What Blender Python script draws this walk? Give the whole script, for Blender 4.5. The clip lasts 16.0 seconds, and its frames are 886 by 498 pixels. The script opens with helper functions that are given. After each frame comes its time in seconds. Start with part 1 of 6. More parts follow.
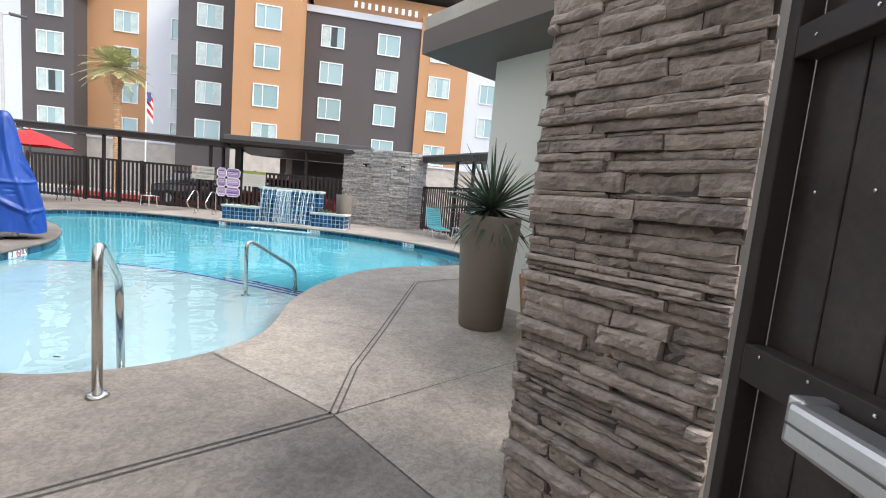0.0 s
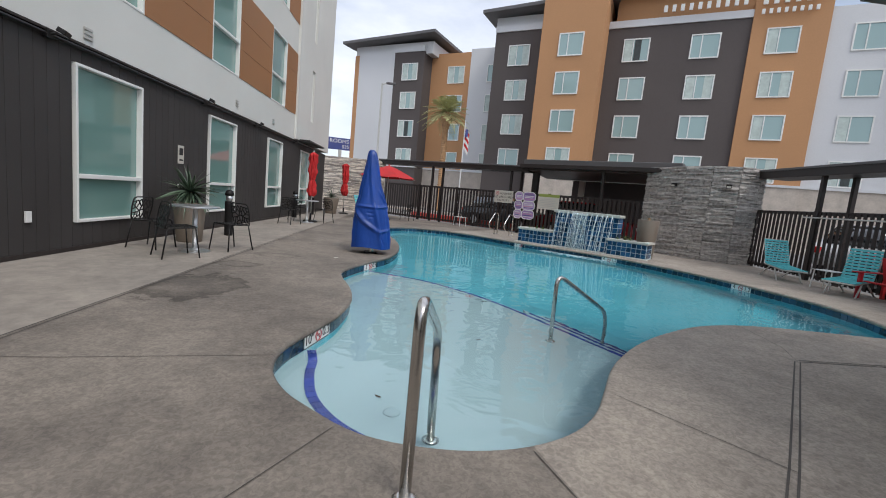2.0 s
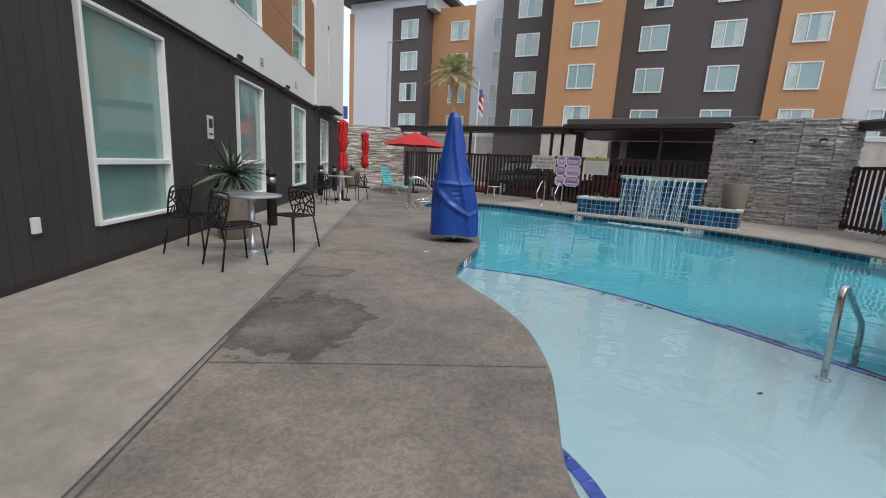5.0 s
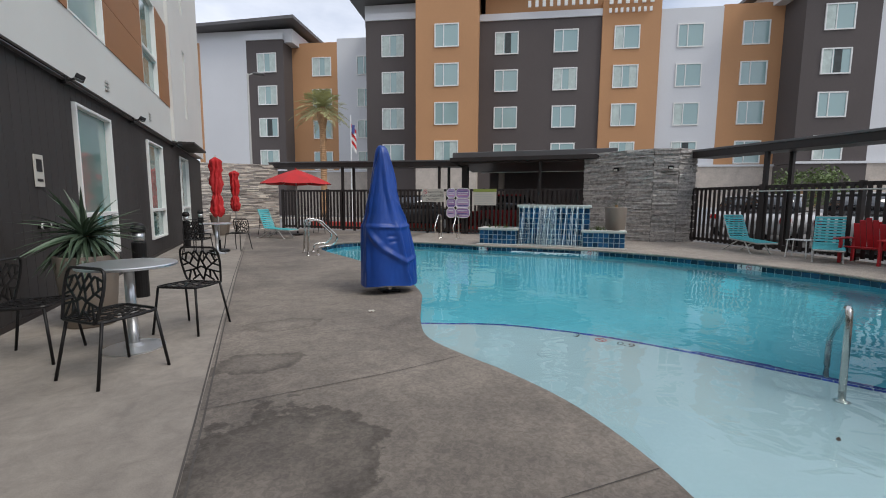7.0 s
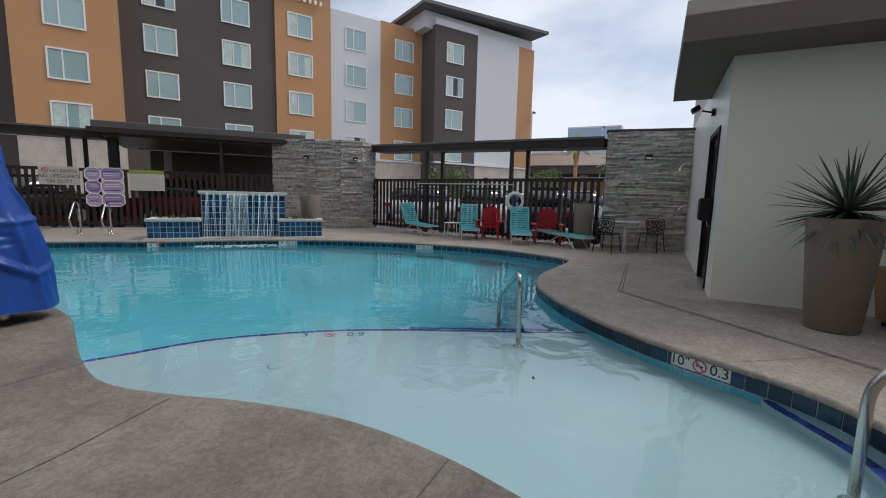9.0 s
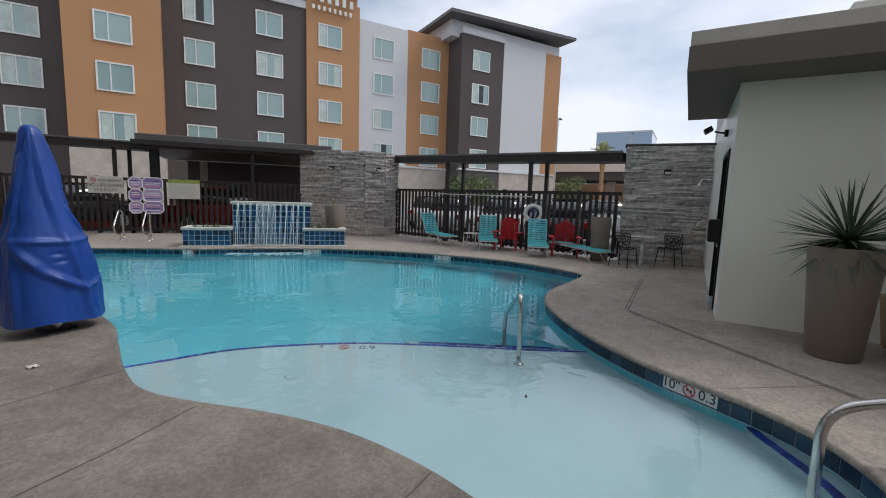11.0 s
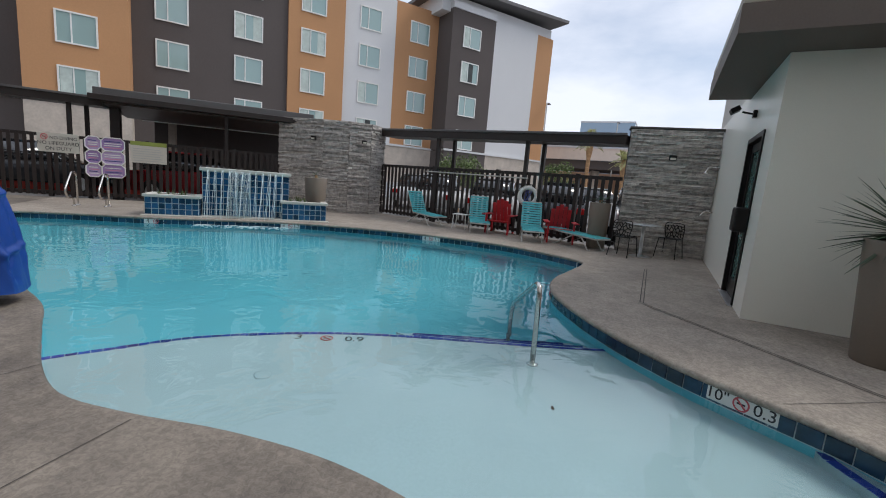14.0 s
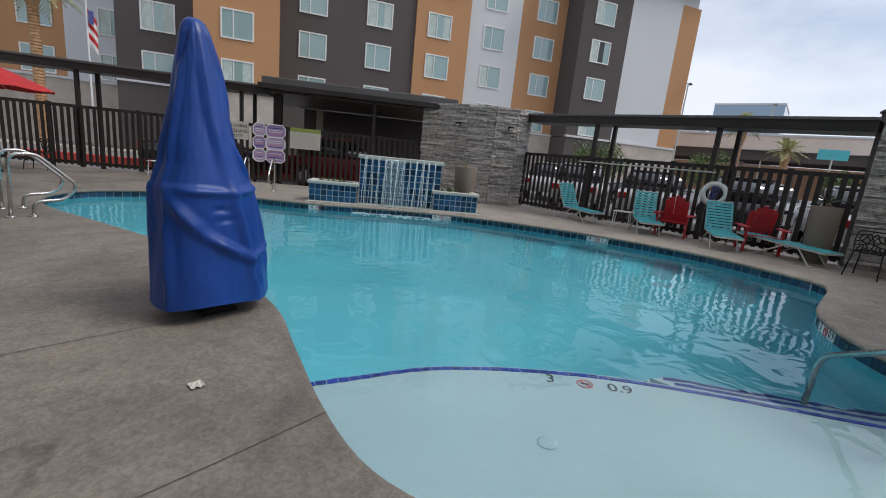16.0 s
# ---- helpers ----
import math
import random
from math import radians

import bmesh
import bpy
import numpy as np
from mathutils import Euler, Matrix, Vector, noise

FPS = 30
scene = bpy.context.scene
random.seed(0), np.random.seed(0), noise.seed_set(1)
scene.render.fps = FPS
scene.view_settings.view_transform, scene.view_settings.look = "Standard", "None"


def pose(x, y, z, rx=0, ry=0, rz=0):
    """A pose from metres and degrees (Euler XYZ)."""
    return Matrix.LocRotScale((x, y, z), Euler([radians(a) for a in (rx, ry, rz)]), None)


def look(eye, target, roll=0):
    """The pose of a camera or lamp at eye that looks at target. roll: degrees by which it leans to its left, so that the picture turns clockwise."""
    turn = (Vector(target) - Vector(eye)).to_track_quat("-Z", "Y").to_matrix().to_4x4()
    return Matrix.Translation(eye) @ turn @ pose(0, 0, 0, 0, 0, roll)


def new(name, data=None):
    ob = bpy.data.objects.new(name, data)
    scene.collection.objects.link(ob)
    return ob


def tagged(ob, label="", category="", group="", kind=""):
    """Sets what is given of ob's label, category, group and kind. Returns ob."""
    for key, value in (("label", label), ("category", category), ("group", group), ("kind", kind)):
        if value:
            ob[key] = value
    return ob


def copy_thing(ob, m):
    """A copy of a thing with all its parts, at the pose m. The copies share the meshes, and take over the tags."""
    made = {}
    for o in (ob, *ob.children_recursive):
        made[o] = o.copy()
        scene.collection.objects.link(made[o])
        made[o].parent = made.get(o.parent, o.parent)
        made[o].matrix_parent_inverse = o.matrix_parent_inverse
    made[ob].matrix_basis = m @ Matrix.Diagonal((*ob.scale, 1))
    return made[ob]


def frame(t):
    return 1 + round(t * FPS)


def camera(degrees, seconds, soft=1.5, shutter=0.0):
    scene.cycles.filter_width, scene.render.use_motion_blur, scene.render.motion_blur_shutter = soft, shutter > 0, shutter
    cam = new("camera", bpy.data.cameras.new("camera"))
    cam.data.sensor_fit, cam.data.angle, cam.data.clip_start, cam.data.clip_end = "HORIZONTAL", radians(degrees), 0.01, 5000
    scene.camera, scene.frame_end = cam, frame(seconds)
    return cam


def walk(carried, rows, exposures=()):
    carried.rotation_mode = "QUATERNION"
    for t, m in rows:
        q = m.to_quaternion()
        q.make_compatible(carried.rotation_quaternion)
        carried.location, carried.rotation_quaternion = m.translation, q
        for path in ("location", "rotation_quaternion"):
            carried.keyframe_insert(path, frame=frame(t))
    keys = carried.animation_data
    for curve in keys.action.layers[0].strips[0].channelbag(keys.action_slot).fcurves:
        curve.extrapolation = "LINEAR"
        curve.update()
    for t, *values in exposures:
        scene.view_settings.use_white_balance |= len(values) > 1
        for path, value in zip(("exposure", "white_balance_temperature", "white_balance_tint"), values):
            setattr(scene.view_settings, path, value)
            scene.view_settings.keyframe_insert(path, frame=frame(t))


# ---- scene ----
cam = camera(92.4, 16.0, 1.0)
PATH = [
    (0, (4.788, -4.005, 1.212), (6.084, -2.497, 0.994), 5.1),
    (0.5, (4.902, -3.771, 1.24), (6.098, -2.183, 1.024), 5.6),
    (1, (4.928, -3.465, 1.263), (5.762, -1.66, 1.045), 4.4),
    (1.5, (4.907, -3.103, 1.266), (5.24, -1.143, 1.044), 4.8),
    (2, (4.796, -2.765, 1.236), (4.939, -0.785, 0.998), 5.4),
    (2.5, (4.65, -2.444, 1.187), (4.775, -0.466, 0.924), 3.9),
    (3, (4.435, -2.166, 1.173), (4.566, -0.199, 0.837), 3.3),
    (3.5, (4.145, -1.946, 1.207), (4.401, -0.018, 0.742), 2.8),
    (4, (3.851, -1.647, 1.229), (4.084, 0.282, 0.757), 3.4),
    (4.2, (3.728, -1.541, 1.216), (3.943, 0.392, 0.75), 4.4),
    (6.3, (2.509, -0.295, 1.271), (2.633, 1.685, 1.018), 0.4),
    (6.5, (2.483, -0.225, 1.281), (2.772, 1.738, 1.034), 0.6),
    (7, (2.38, 0.006, 1.271), (3.138, 1.844, 1.052), 0.3),
    (7.5, (2.407, 0.256, 1.256), (3.617, 1.836, 1.055), 0.7),
    (8, (2.429, 0.447, 1.263), (3.96, 1.723, 1.088), 1.5),
    (8.5, (2.44, 0.564, 1.257), (4.194, 1.512, 1.093), 1.7),
    (9, (2.374, 0.59, 1.251), (4.152, 1.471, 0.999), 1.4),
    (9.2, (2.353, 0.623, 1.256), (4.132, 1.497, 0.985), 1.1),
    (11.3, (2.229, 0.269, 1.482), (3.946, 1.267, 1.248), 1.8),
    (11.5, (2.225, 0.261, 1.453), (3.942, 1.26, 1.218), 1.6),
    (12, (2.277, 0.218, 1.397), (4.009, 1.183, 1.139), 1.1),
    (12.5, (2.415, 0.262, 1.414), (4.19, 1.147, 1.156), 1.3),
    (13, (2.546, 0.375, 1.403), (4.329, 1.237, 1.125), 2.2),
    (13.5, (2.691, 0.576, 1.373), (4.474, 1.434, 1.081), 3.0),
    (14, (2.732, 0.863, 1.32), (4.495, 1.754, 1.009), 4.6),
    (14.5, (2.726, 1.24, 1.275), (4.383, 2.301, 0.917), 4.0),
    (15, (2.745, 1.669, 1.268), (4.29, 2.882, 0.892), 5.2),
    (15.5, (2.709, 2.123, 1.268), (4.226, 3.365, 0.871), 5.6),
    (16, (2.685, 2.549, 1.303), (4.19, 3.798, 0.889), 5.7),
]
walk(cam, [(t, look(eye, target, roll)) for t, eye, target, roll in PATH], [(0, 1.5), (0.6, 1.12), (1, 0.82), (1.5, 0.55), (2, 0.42), (3, 0.33), (4, 0.38), (6.5, 0.55), (7, 0.34), (7.5, 0.1), (8, -0.08), (8.5, 0.12), (9, 0.16), (12.5, 0.30), (14.5, 0.29), (16, 0.21)])

# ---- world and light ----
world = bpy.data.worlds.new("sky")
scene.world = world
world.use_nodes = True
wn, wl = world.node_tree.nodes, world.node_tree.links
wn.clear()
w_out, w_bg = wn.new("ShaderNodeOutputWorld"), wn.new("ShaderNodeBackground")
w_sky = wn.new("ShaderNodeTexSky")
w_sky.sky_type, w_sky.sun_disc = "NISHITA", False
w_sky.sun_elevation, w_sky.sun_rotation = radians(53), radians(146)
w_tc, w_map = wn.new("ShaderNodeTexCoord"), wn.new("ShaderNodeMapping")
w_map.inputs["Scale"].default_value = (1.0, 1.0, 2.6)
w_no = wn.new("ShaderNodeTexNoise")
w_no.inputs["Scale"].default_value, w_no.inputs["Detail"].default_value, w_no.inputs["Roughness"].default_value = 2.2, 7, 0.55
w_ramp = wn.new("ShaderNodeValToRGB")
w_ramp.color_ramp.elements[0].position, w_ramp.color_ramp.elements[1].position = 0.30, 0.62
w_ramp.color_ramp.elements[0].color, w_ramp.color_ramp.elements[1].color = (0.30, 0.30, 0.30, 1), (0.97, 0.97, 0.97, 1)
w_mix = wn.new("ShaderNodeMixRGB")
w_mix.inputs["Color2"].default_value = (7.6, 8.0, 9.0, 1)
wl.new(w_tc.outputs["Generated"], w_map.inputs["Vector"])
wl.new(w_map.outputs["Vector"], w_no.inputs["Vector"])
wl.new(w_no.outputs["Fac"], w_ramp.inputs["Fac"])
wl.new(w_ramp.outputs["Color"], w_mix.inputs["Fac"])
wl.new(w_sky.outputs["Color"], w_mix.inputs["Color1"])
wl.new(w_mix.outputs["Color"], w_bg.inputs["Color"])
# overcast dome: nearly even from the horizon to overhead
w_sep, w_rise = wn.new("ShaderNodeSeparateXYZ"), wn.new("ShaderNodeMapRange")
wl.new(w_tc.outputs["Generated"], w_sep.inputs[0])
wl.new(w_sep.outputs["Z"], w_rise.inputs["Value"])
w_rise.inputs["From Min"].default_value, w_rise.inputs["From Max"].default_value = 0.0, 0.9
w_rise.inputs["To Min"].default_value, w_rise.inputs["To Max"].default_value = 0.102, 0.099
wl.new(w_rise.outputs["Result"], w_bg.inputs["Strength"])
wl.new(w_bg.outputs["Background"], w_out.inputs["Surface"])

sun = new("sun", bpy.data.lights.new("sun", "SUN"))
sun.data.energy, sun.data.angle, sun.data.color = 1.3, radians(22), (1.0, 0.95, 0.88)
sun.matrix_world = look((0, 0, 30), (-0.33 * 24, 0.50 * 24, 30 - 0.80 * 24))


# ---- mesh helpers ----
def link_mesh(name, bm, material, smooth=False):
    me = bpy.data.meshes.new(name)
    bm.normal_update()
    bm.to_mesh(me)
    bm.free()
    if smooth:
        for p in me.polygons:
            p.use_smooth = True
    if material:
        me.materials.append(material)
    return me


def part(name, bm, material, parent=None, label="", smooth=False, at=None):
    ob = new(name, link_mesh(name, bm, material, smooth))
    if parent:
        ob.parent = parent
    if at is not None:
        ob.matrix_basis = at
    if label:
        ob["label"] = label
    return ob


def shared(name, me, parent, at):
    ob = new(name, me)
    ob.parent, ob.matrix_basis = parent, at
    return ob


def thing(name, label, category, at=None, group="", kind=""):
    ob = new(name)
    ob.empty_display_size = 0.1
    if at is not None:
        ob.matrix_basis = at
    return tagged(ob, label, category, group, kind)


def structure(name, bm, material, label="", category="", smooth=False):
    return tagged(part(name, bm, material, None, "", smooth), label, category or name.split("_")[0], "", "structure")


def box(bm, lo, hi, m=None, bevel=0.0):
    r = bmesh.ops.create_cube(bm, size=1)
    vs = r["verts"]
    c = [(a + b) / 2 for a, b in zip(lo, hi)]
    s = [abs(b - a) for a, b in zip(lo, hi)]
    for v in vs:
        v.co = Vector((v.co.x * s[0] + c[0], v.co.y * s[1] + c[1], v.co.z * s[2] + c[2]))
    if bevel:
        es = {e for v in vs for e in v.link_edges}
        out = bmesh.ops.bevel(bm, geom=list(es), offset=bevel, segments=2, affect="EDGES", profile=0.5)
        vs = list({v for f in out["faces"] for v in f.verts} | {v for v in vs if v.is_valid})
    if m is not None:
        for v in vs:
            v.co = m @ v.co
    return vs


def bm_box(lo, hi, m=None, bevel=0.0):
    bm = bmesh.new()
    box(bm, lo, hi, m, bevel)
    return bm


def lathe(bm, profile, seg=24, m=None, cap=True):
    rings = []
    for r, z in profile:
        ring = []
        for i in range(seg):
            a = 2 * math.pi * i / seg
            p = Vector((r * math.cos(a), r * math.sin(a), z))
            ring.append(bm.verts.new(m @ p if m is not None else p))
        rings.append(ring)
    for a, b in zip(rings, rings[1:]):
        for i in range(seg):
            j = (i + 1) % seg
            bm.faces.new((a[i], a[j], b[j], b[i]))
    if cap:
        bm.faces.new(rings[-1])
        bm.faces.new(rings[0][::-1])
    return bm


def tube(bm, pts, r, seg=8, closed=False):
    pts = [Vector(p) for p in pts]
    n = len(pts)
    rings, up = [], None
    for i, p in enumerate(pts):
        if closed:
            d = pts[(i + 1) % n] - pts[i - 1]
        else:
            d = pts[min(i + 1, n - 1)] - pts[max(i - 1, 0)]
        d.normalize()
        if up is None:
            up = d.orthogonal().normalized()
        up = (up - d * up.dot(d)).normalized()
        side = d.cross(up)
        rings.append([bm.verts.new(p + r * (math.cos(2 * math.pi * k / seg) * up + math.sin(2 * math.pi * k / seg) * side)) for k in range(seg)])
    pairs = list(zip(rings, rings[1:])) + ([(rings[-1], rings[0])] if closed else [])
    for a, b in pairs:
        for k in range(seg):
            j = (k + 1) % seg
            bm.faces.new((a[k], a[j], b[j], b[k]))
    if not closed:
        bm.faces.new(rings[0][::-1])
        bm.faces.new(rings[-1])
    return bm


def bend(pts, r=0.1, n=6):
    """Rounds the corners of a polyline."""
    pts = [Vector(p) for p in pts]
    out = [pts[0]]
    for a, b, c in zip(pts, pts[1:], pts[2:]):
        d0, d1 = (a - b), (c - b)
        k = min(r, d0.length * 0.49, d1.length * 0.49)
        p0, p1 = b + d0.normalized() * k, b + d1.normalized() * k
        for i in range(n + 1):
            t = i / n
            out.append((1 - t) ** 2 * p0 + 2 * t * (1 - t) * b + t * t * p1)
    return out + [pts[-1]]


def smooth_loop(pts, steps=6):
    """Closed Catmull-Rom curve."""
    out, n = [], len(pts)
    P = [Vector(p) for p in pts]
    for i in range(n):
        a, b, c, d = P[i - 1], P[i], P[(i + 1) % n], P[(i + 2) % n]
        for k in range(steps):
            t = k / steps
            out.append(0.5 * (2 * b + (c - a) * t + (2 * a - 5 * b + 4 * c - d) * t * t + (3 * b - a - 3 * c + d) * t ** 3))
    return out


def smooth_line(pts, steps=6):
    P = [Vector(p) for p in pts]
    P = [2 * P[0] - P[1]] + P + [2 * P[-1] - P[-2]]
    out = []
    for i in range(1, len(P) - 2):
        a, b, c, d = P[i - 1], P[i], P[i + 1], P[i + 2]
        for k in range(steps):
            t = k / steps
            out.append(0.5 * (2 * b + (c - a) * t + (2 * a - 5 * b + 4 * c - d) * t * t + (3 * b - a - 3 * c + d) * t ** 3))
    return out + [P[-2]]


def text_mesh(body, size, material, parent, m, align="CENTER", name="lettering"):
    cu = bpy.data.curves.new("text", "FONT")
    cu.body, cu.size, cu.align_x, cu.align_y, cu.extrude = body, size, align, "CENTER", 0.0015
    tmp = bpy.data.objects.new("text", cu)
    scene.collection.objects.link(tmp)
    bpy.context.view_layer.update()
    me = bpy.data.meshes.new_from_object(tmp)
    bpy.data.objects.remove(tmp)
    me.materials.clear()
    me.materials.append(material)
    ob = new(name, me)
    ob.parent, ob.matrix_basis = parent, m
    return ob


def fill(bm, outer, holes, z):
    """A flat sheet between an outline and holes."""
    from mathutils.geometry import delaunay_2d_cdt
    verts, faces = [], []
    for loop in [outer] + holes:
        if sum(a[0] * b[1] - b[0] * a[1] for a, b in zip(loop, loop[1:] + loop[:1])) < 0:
            loop = loop[::-1]
        k = len(verts)
        verts += [Vector((p[0], p[1])) for p in loop]
        faces.append(list(range(k, k + len(loop))))
    res = delaunay_2d_cdt(verts, [], faces, 0, 0.0001)
    vs = [bm.verts.new((v.x, v.y, z)) for v in res[0]]
    for f, orig in zip(res[2], res[5]):
        if orig == [0]:
            face = bm.faces.new([vs[i] for i in f])
    bm.normal_update()
    for f in bm.faces:
        if f.normal.z < 0:
            f.normal_flip()
    return bm


def inside(p, loop):
    hit, n = False, len(loop)
    for i in range(n):
        a, b = loop[i], loop[i - 1]
        if (a[1] > p[1]) != (b[1] > p[1]) and p[0] < (b[0] - a[0]) * (p[1] - a[1]) / (b[1] - a[1]) + a[0]:
            hit = not hit
    return hit


# ---- materials ----
def material(name, color, rough=0.6, metal=0.0, vary=0.12, grain=60.0, stain=1.5, bump=0.1, tint=None, per_object=0.0, island=False, spec=0.5, rough_vary=0.1):
    mat = bpy.data.materials.new(name)
    mat.use_nodes = True
    nt = mat.node_tree
    nd, ln = nt.nodes, nt.links
    bs = nd["Principled BSDF"]
    bs.inputs["Roughness"].default_value, bs.inputs["Metallic"].default_value = rough, metal
    bs.inputs["Specular IOR Level"].default_value = spec
    tc = nd.new("ShaderNodeTexCoord")
    n1, n2 = nd.new("ShaderNodeTexNoise"), nd.new("ShaderNodeTexNoise")
    n1.inputs["Scale"].default_value, n1.inputs["Detail"].default_value = stain, 6
    n2.inputs["Scale"].default_value, n2.inputs["Detail"].default_value = grain, 4
    geo = nd.new("ShaderNodeNewGeometry")
    ln.new(geo.outputs["Position"], n1.inputs["Vector"])
    ln.new(geo.outputs["Position"], n2.inputs["Vector"])
    add = nd.new("ShaderNodeMath")
    add.operation = "MULTIPLY_ADD"
    ln.new(n1.outputs["Fac"], add.inputs[0])
    add.inputs[1].default_value = 0.65
    half = nd.new("ShaderNodeMath")
    half.operation = "MULTIPLY"
    half.inputs[1].default_value = 0.35
    ln.new(n2.outputs["Fac"], half.inputs[0])
    ln.new(half.outputs[0], add.inputs[2])
    last = add
    if per_object:
        oi, mm = (geo if island else nd.new("ShaderNodeObjectInfo")), nd.new("ShaderNodeMath")
        mm.operation = "MULTIPLY_ADD"
        ln.new(oi.outputs["Random Per Island" if island else "Random"], mm.inputs[0])
        mm.inputs[1].default_value = per_object
        ln.new(add.outputs[0], mm.inputs[2])
        off = nd.new("ShaderNodeMath")
        off.operation = "SUBTRACT"
        ln.new(mm.outputs[0], off.inputs[0])
        off.inputs[1].default_value = per_object / 2
        last = off
    ramp = nd.new("ShaderNodeValToRGB")
    c = Vector(color)
    dark = c * (1 - vary * 2)
    light = c * (1 + vary * 1.6)
    if tint:
        dark = Vector(tint)
    ramp.color_ramp.elements[0].position, ramp.color_ramp.elements[1].position = 0.28, 0.72
    ramp.color_ramp.elements[0].color = (*[max(0, min(1, v)) for v in dark], 1)
    ramp.color_ramp.elements[1].color = (*[max(0, min(1, v)) for v in light], 1)
    ln.new(last.outputs[0], ramp.inputs["Fac"])
    ln.new(ramp.outputs["Color"], bs.inputs["Base Color"])
    if rough_vary:
        rr = nd.new("ShaderNodeMapRange")
        rr.inputs["To Min"].default_value, rr.inputs["To Max"].default_value = max(0.02, rough - rough_vary), min(1, rough + rough_vary)
        ln.new(n1.outputs["Fac"], rr.inputs["Value"])
        ln.new(rr.outputs["Result"], bs.inputs["Roughness"])
    if bump:
        bp = nd.new("ShaderNodeBump")
        bp.inputs["Strength"].default_value, bp.inputs["Distance"].default_value = bump, 0.01
        ln.new(n2.outputs["Fac"], bp.inputs["Height"])
        ln.new(bp.outputs["Normal"], bs.inputs["Normal"])
    return mat


def concrete_deck(name, color, blotch, worn, stains=()):
    """Knock-down textured concrete: blotch is the darkest damp tone, worn how far the texture shows."""
    mat = material(name, color, 0.78, 0, 0.07, 110, 1.7, 0.2, spec=0.3)
    nd, ln = mat.node_tree.nodes, mat.node_tree.links
    bs = nd["Principled BSDF"]
    ramp = [n for n in nd if n.bl_idname == "ShaderNodeValToRGB"][0]
    geo = [n for n in nd if n.bl_idname == "ShaderNodeNewGeometry"][0]

    def noise_ramp(scale, detail, rough, twist, stops):
        nz, rp = nd.new("ShaderNodeTexNoise"), nd.new("ShaderNodeValToRGB")
        nz.inputs["Scale"].default_value, nz.inputs["Detail"].default_value = scale, detail
        nz.inputs["Roughness"].default_value, nz.inputs["Distortion"].default_value = rough, twist
        ln.new(geo.outputs["Position"], nz.inputs["Vector"])
        ln.new(nz.outputs["Fac"], rp.inputs["Fac"])
        for el, (pos, v) in zip(rp.color_ramp.elements, stops):
            el.position, el.color = pos, (*v, 1)
        return rp

    def times(a, b, fac=1.0):
        mx = nd.new("ShaderNodeMixRGB")
        mx.blend_type, mx.inputs["Fac"].default_value = "MULTIPLY", fac
        ln.new(a.outputs[0], mx.inputs["Color1"])
        ln.new(b.outputs[0], mx.inputs["Color2"])
        return mx

    # raised flat islands, a broad damp mottling and smaller scuffs
    isl = noise_ramp(32, 7, 0.62, 0.9, ((0.40, (0.0, 0.0, 0.0)), (0.60, (1.0, 1.0, 1.0))))
    broad = noise_ramp(0.55, 11, 0.62, 0.3, ((0.36, blotch), (0.58, (1.06, 1.05, 1.03))))
    scuff = noise_ramp(5.5, 9, 0.7, 0.5, ((0.34, (0.80, 0.80, 0.81)), (0.60, (1.05, 1.05, 1.04))))
    last = times(times(times(ramp, broad), scuff), isl, worn)
    # dried puddles with darker ragged rims
    for cx, cy, rx, ry, deep in stains:
        sub, mul, le = nd.new("ShaderNodeVectorMath"), nd.new("ShaderNodeVectorMath"), nd.new("ShaderNodeVectorMath")
        sub.operation, mul.operation, le.operation = "SUBTRACT", "MULTIPLY", "LENGTH"
        sub.inputs[1].default_value, mul.inputs[1].default_value = (cx, cy, 0), (1 / rx, 1 / ry, 0)
        ln.new(geo.outputs["Position"], sub.inputs[0])
        ln.new(sub.outputs[0], mul.inputs[0])
        ln.new(mul.outputs[0], le.inputs[0])
        nn, ma, rp = nd.new("ShaderNodeTexNoise"), nd.new("ShaderNodeMath"), nd.new("ShaderNodeValToRGB")
        nn.inputs["Scale"].default_value, nn.inputs["Detail"].default_value, nn.inputs["Roughness"].default_value = 3.0, 9, 0.62
        ln.new(geo.outputs["Position"], nn.inputs["Vector"])
        ma.operation = "MULTIPLY_ADD"
        ln.new(nn.outputs["Fac"], ma.inputs[0])
        ma.inputs[1].default_value = 2.1
        ln.new(le.outputs["Value"], ma.inputs[2])
        half = nd.new("ShaderNodeMath")
        half.operation = "MULTIPLY"
        half.inputs[1].default_value = 0.385
        ln.new(ma.outputs[0], half.inputs[0])
        ln.new(half.outputs[0], rp.inputs["Fac"])
        e0, e1 = rp.color_ramp.elements
        e0.position, e0.color = 0.44, (deep + 0.30, deep + 0.30, deep + 0.31, 1)
        e1.position, e1.color = 0.79, (1, 1, 1, 1)
        for pos, v in ((0.61, deep + 0.22), (0.69, deep + 0.05), (0.735, deep - 0.06), (0.762, deep + 0.04)):
            el = rp.color_ramp.elements.new(pos)
            el.color = (v, v, v, 1)
        last = times(last, rp)
    ln.new(last.outputs[0], bs.inputs["Base Color"])
    bp = [n for n in nd if n.bl_idname == "ShaderNodeBump"][0]
    ad = nd.new("ShaderNodeMath")
    ad.operation = "MULTIPLY_ADD"
    ln.new(isl.outputs["Color"], ad.inputs[0])
    ad.inputs[1].default_value = worn * 1.6
    src = bp.inputs["Height"].links[0].from_socket
    ln.new(src, ad.inputs[2])
    ln.new(ad.outputs[0], bp.inputs["Height"])
    return mat


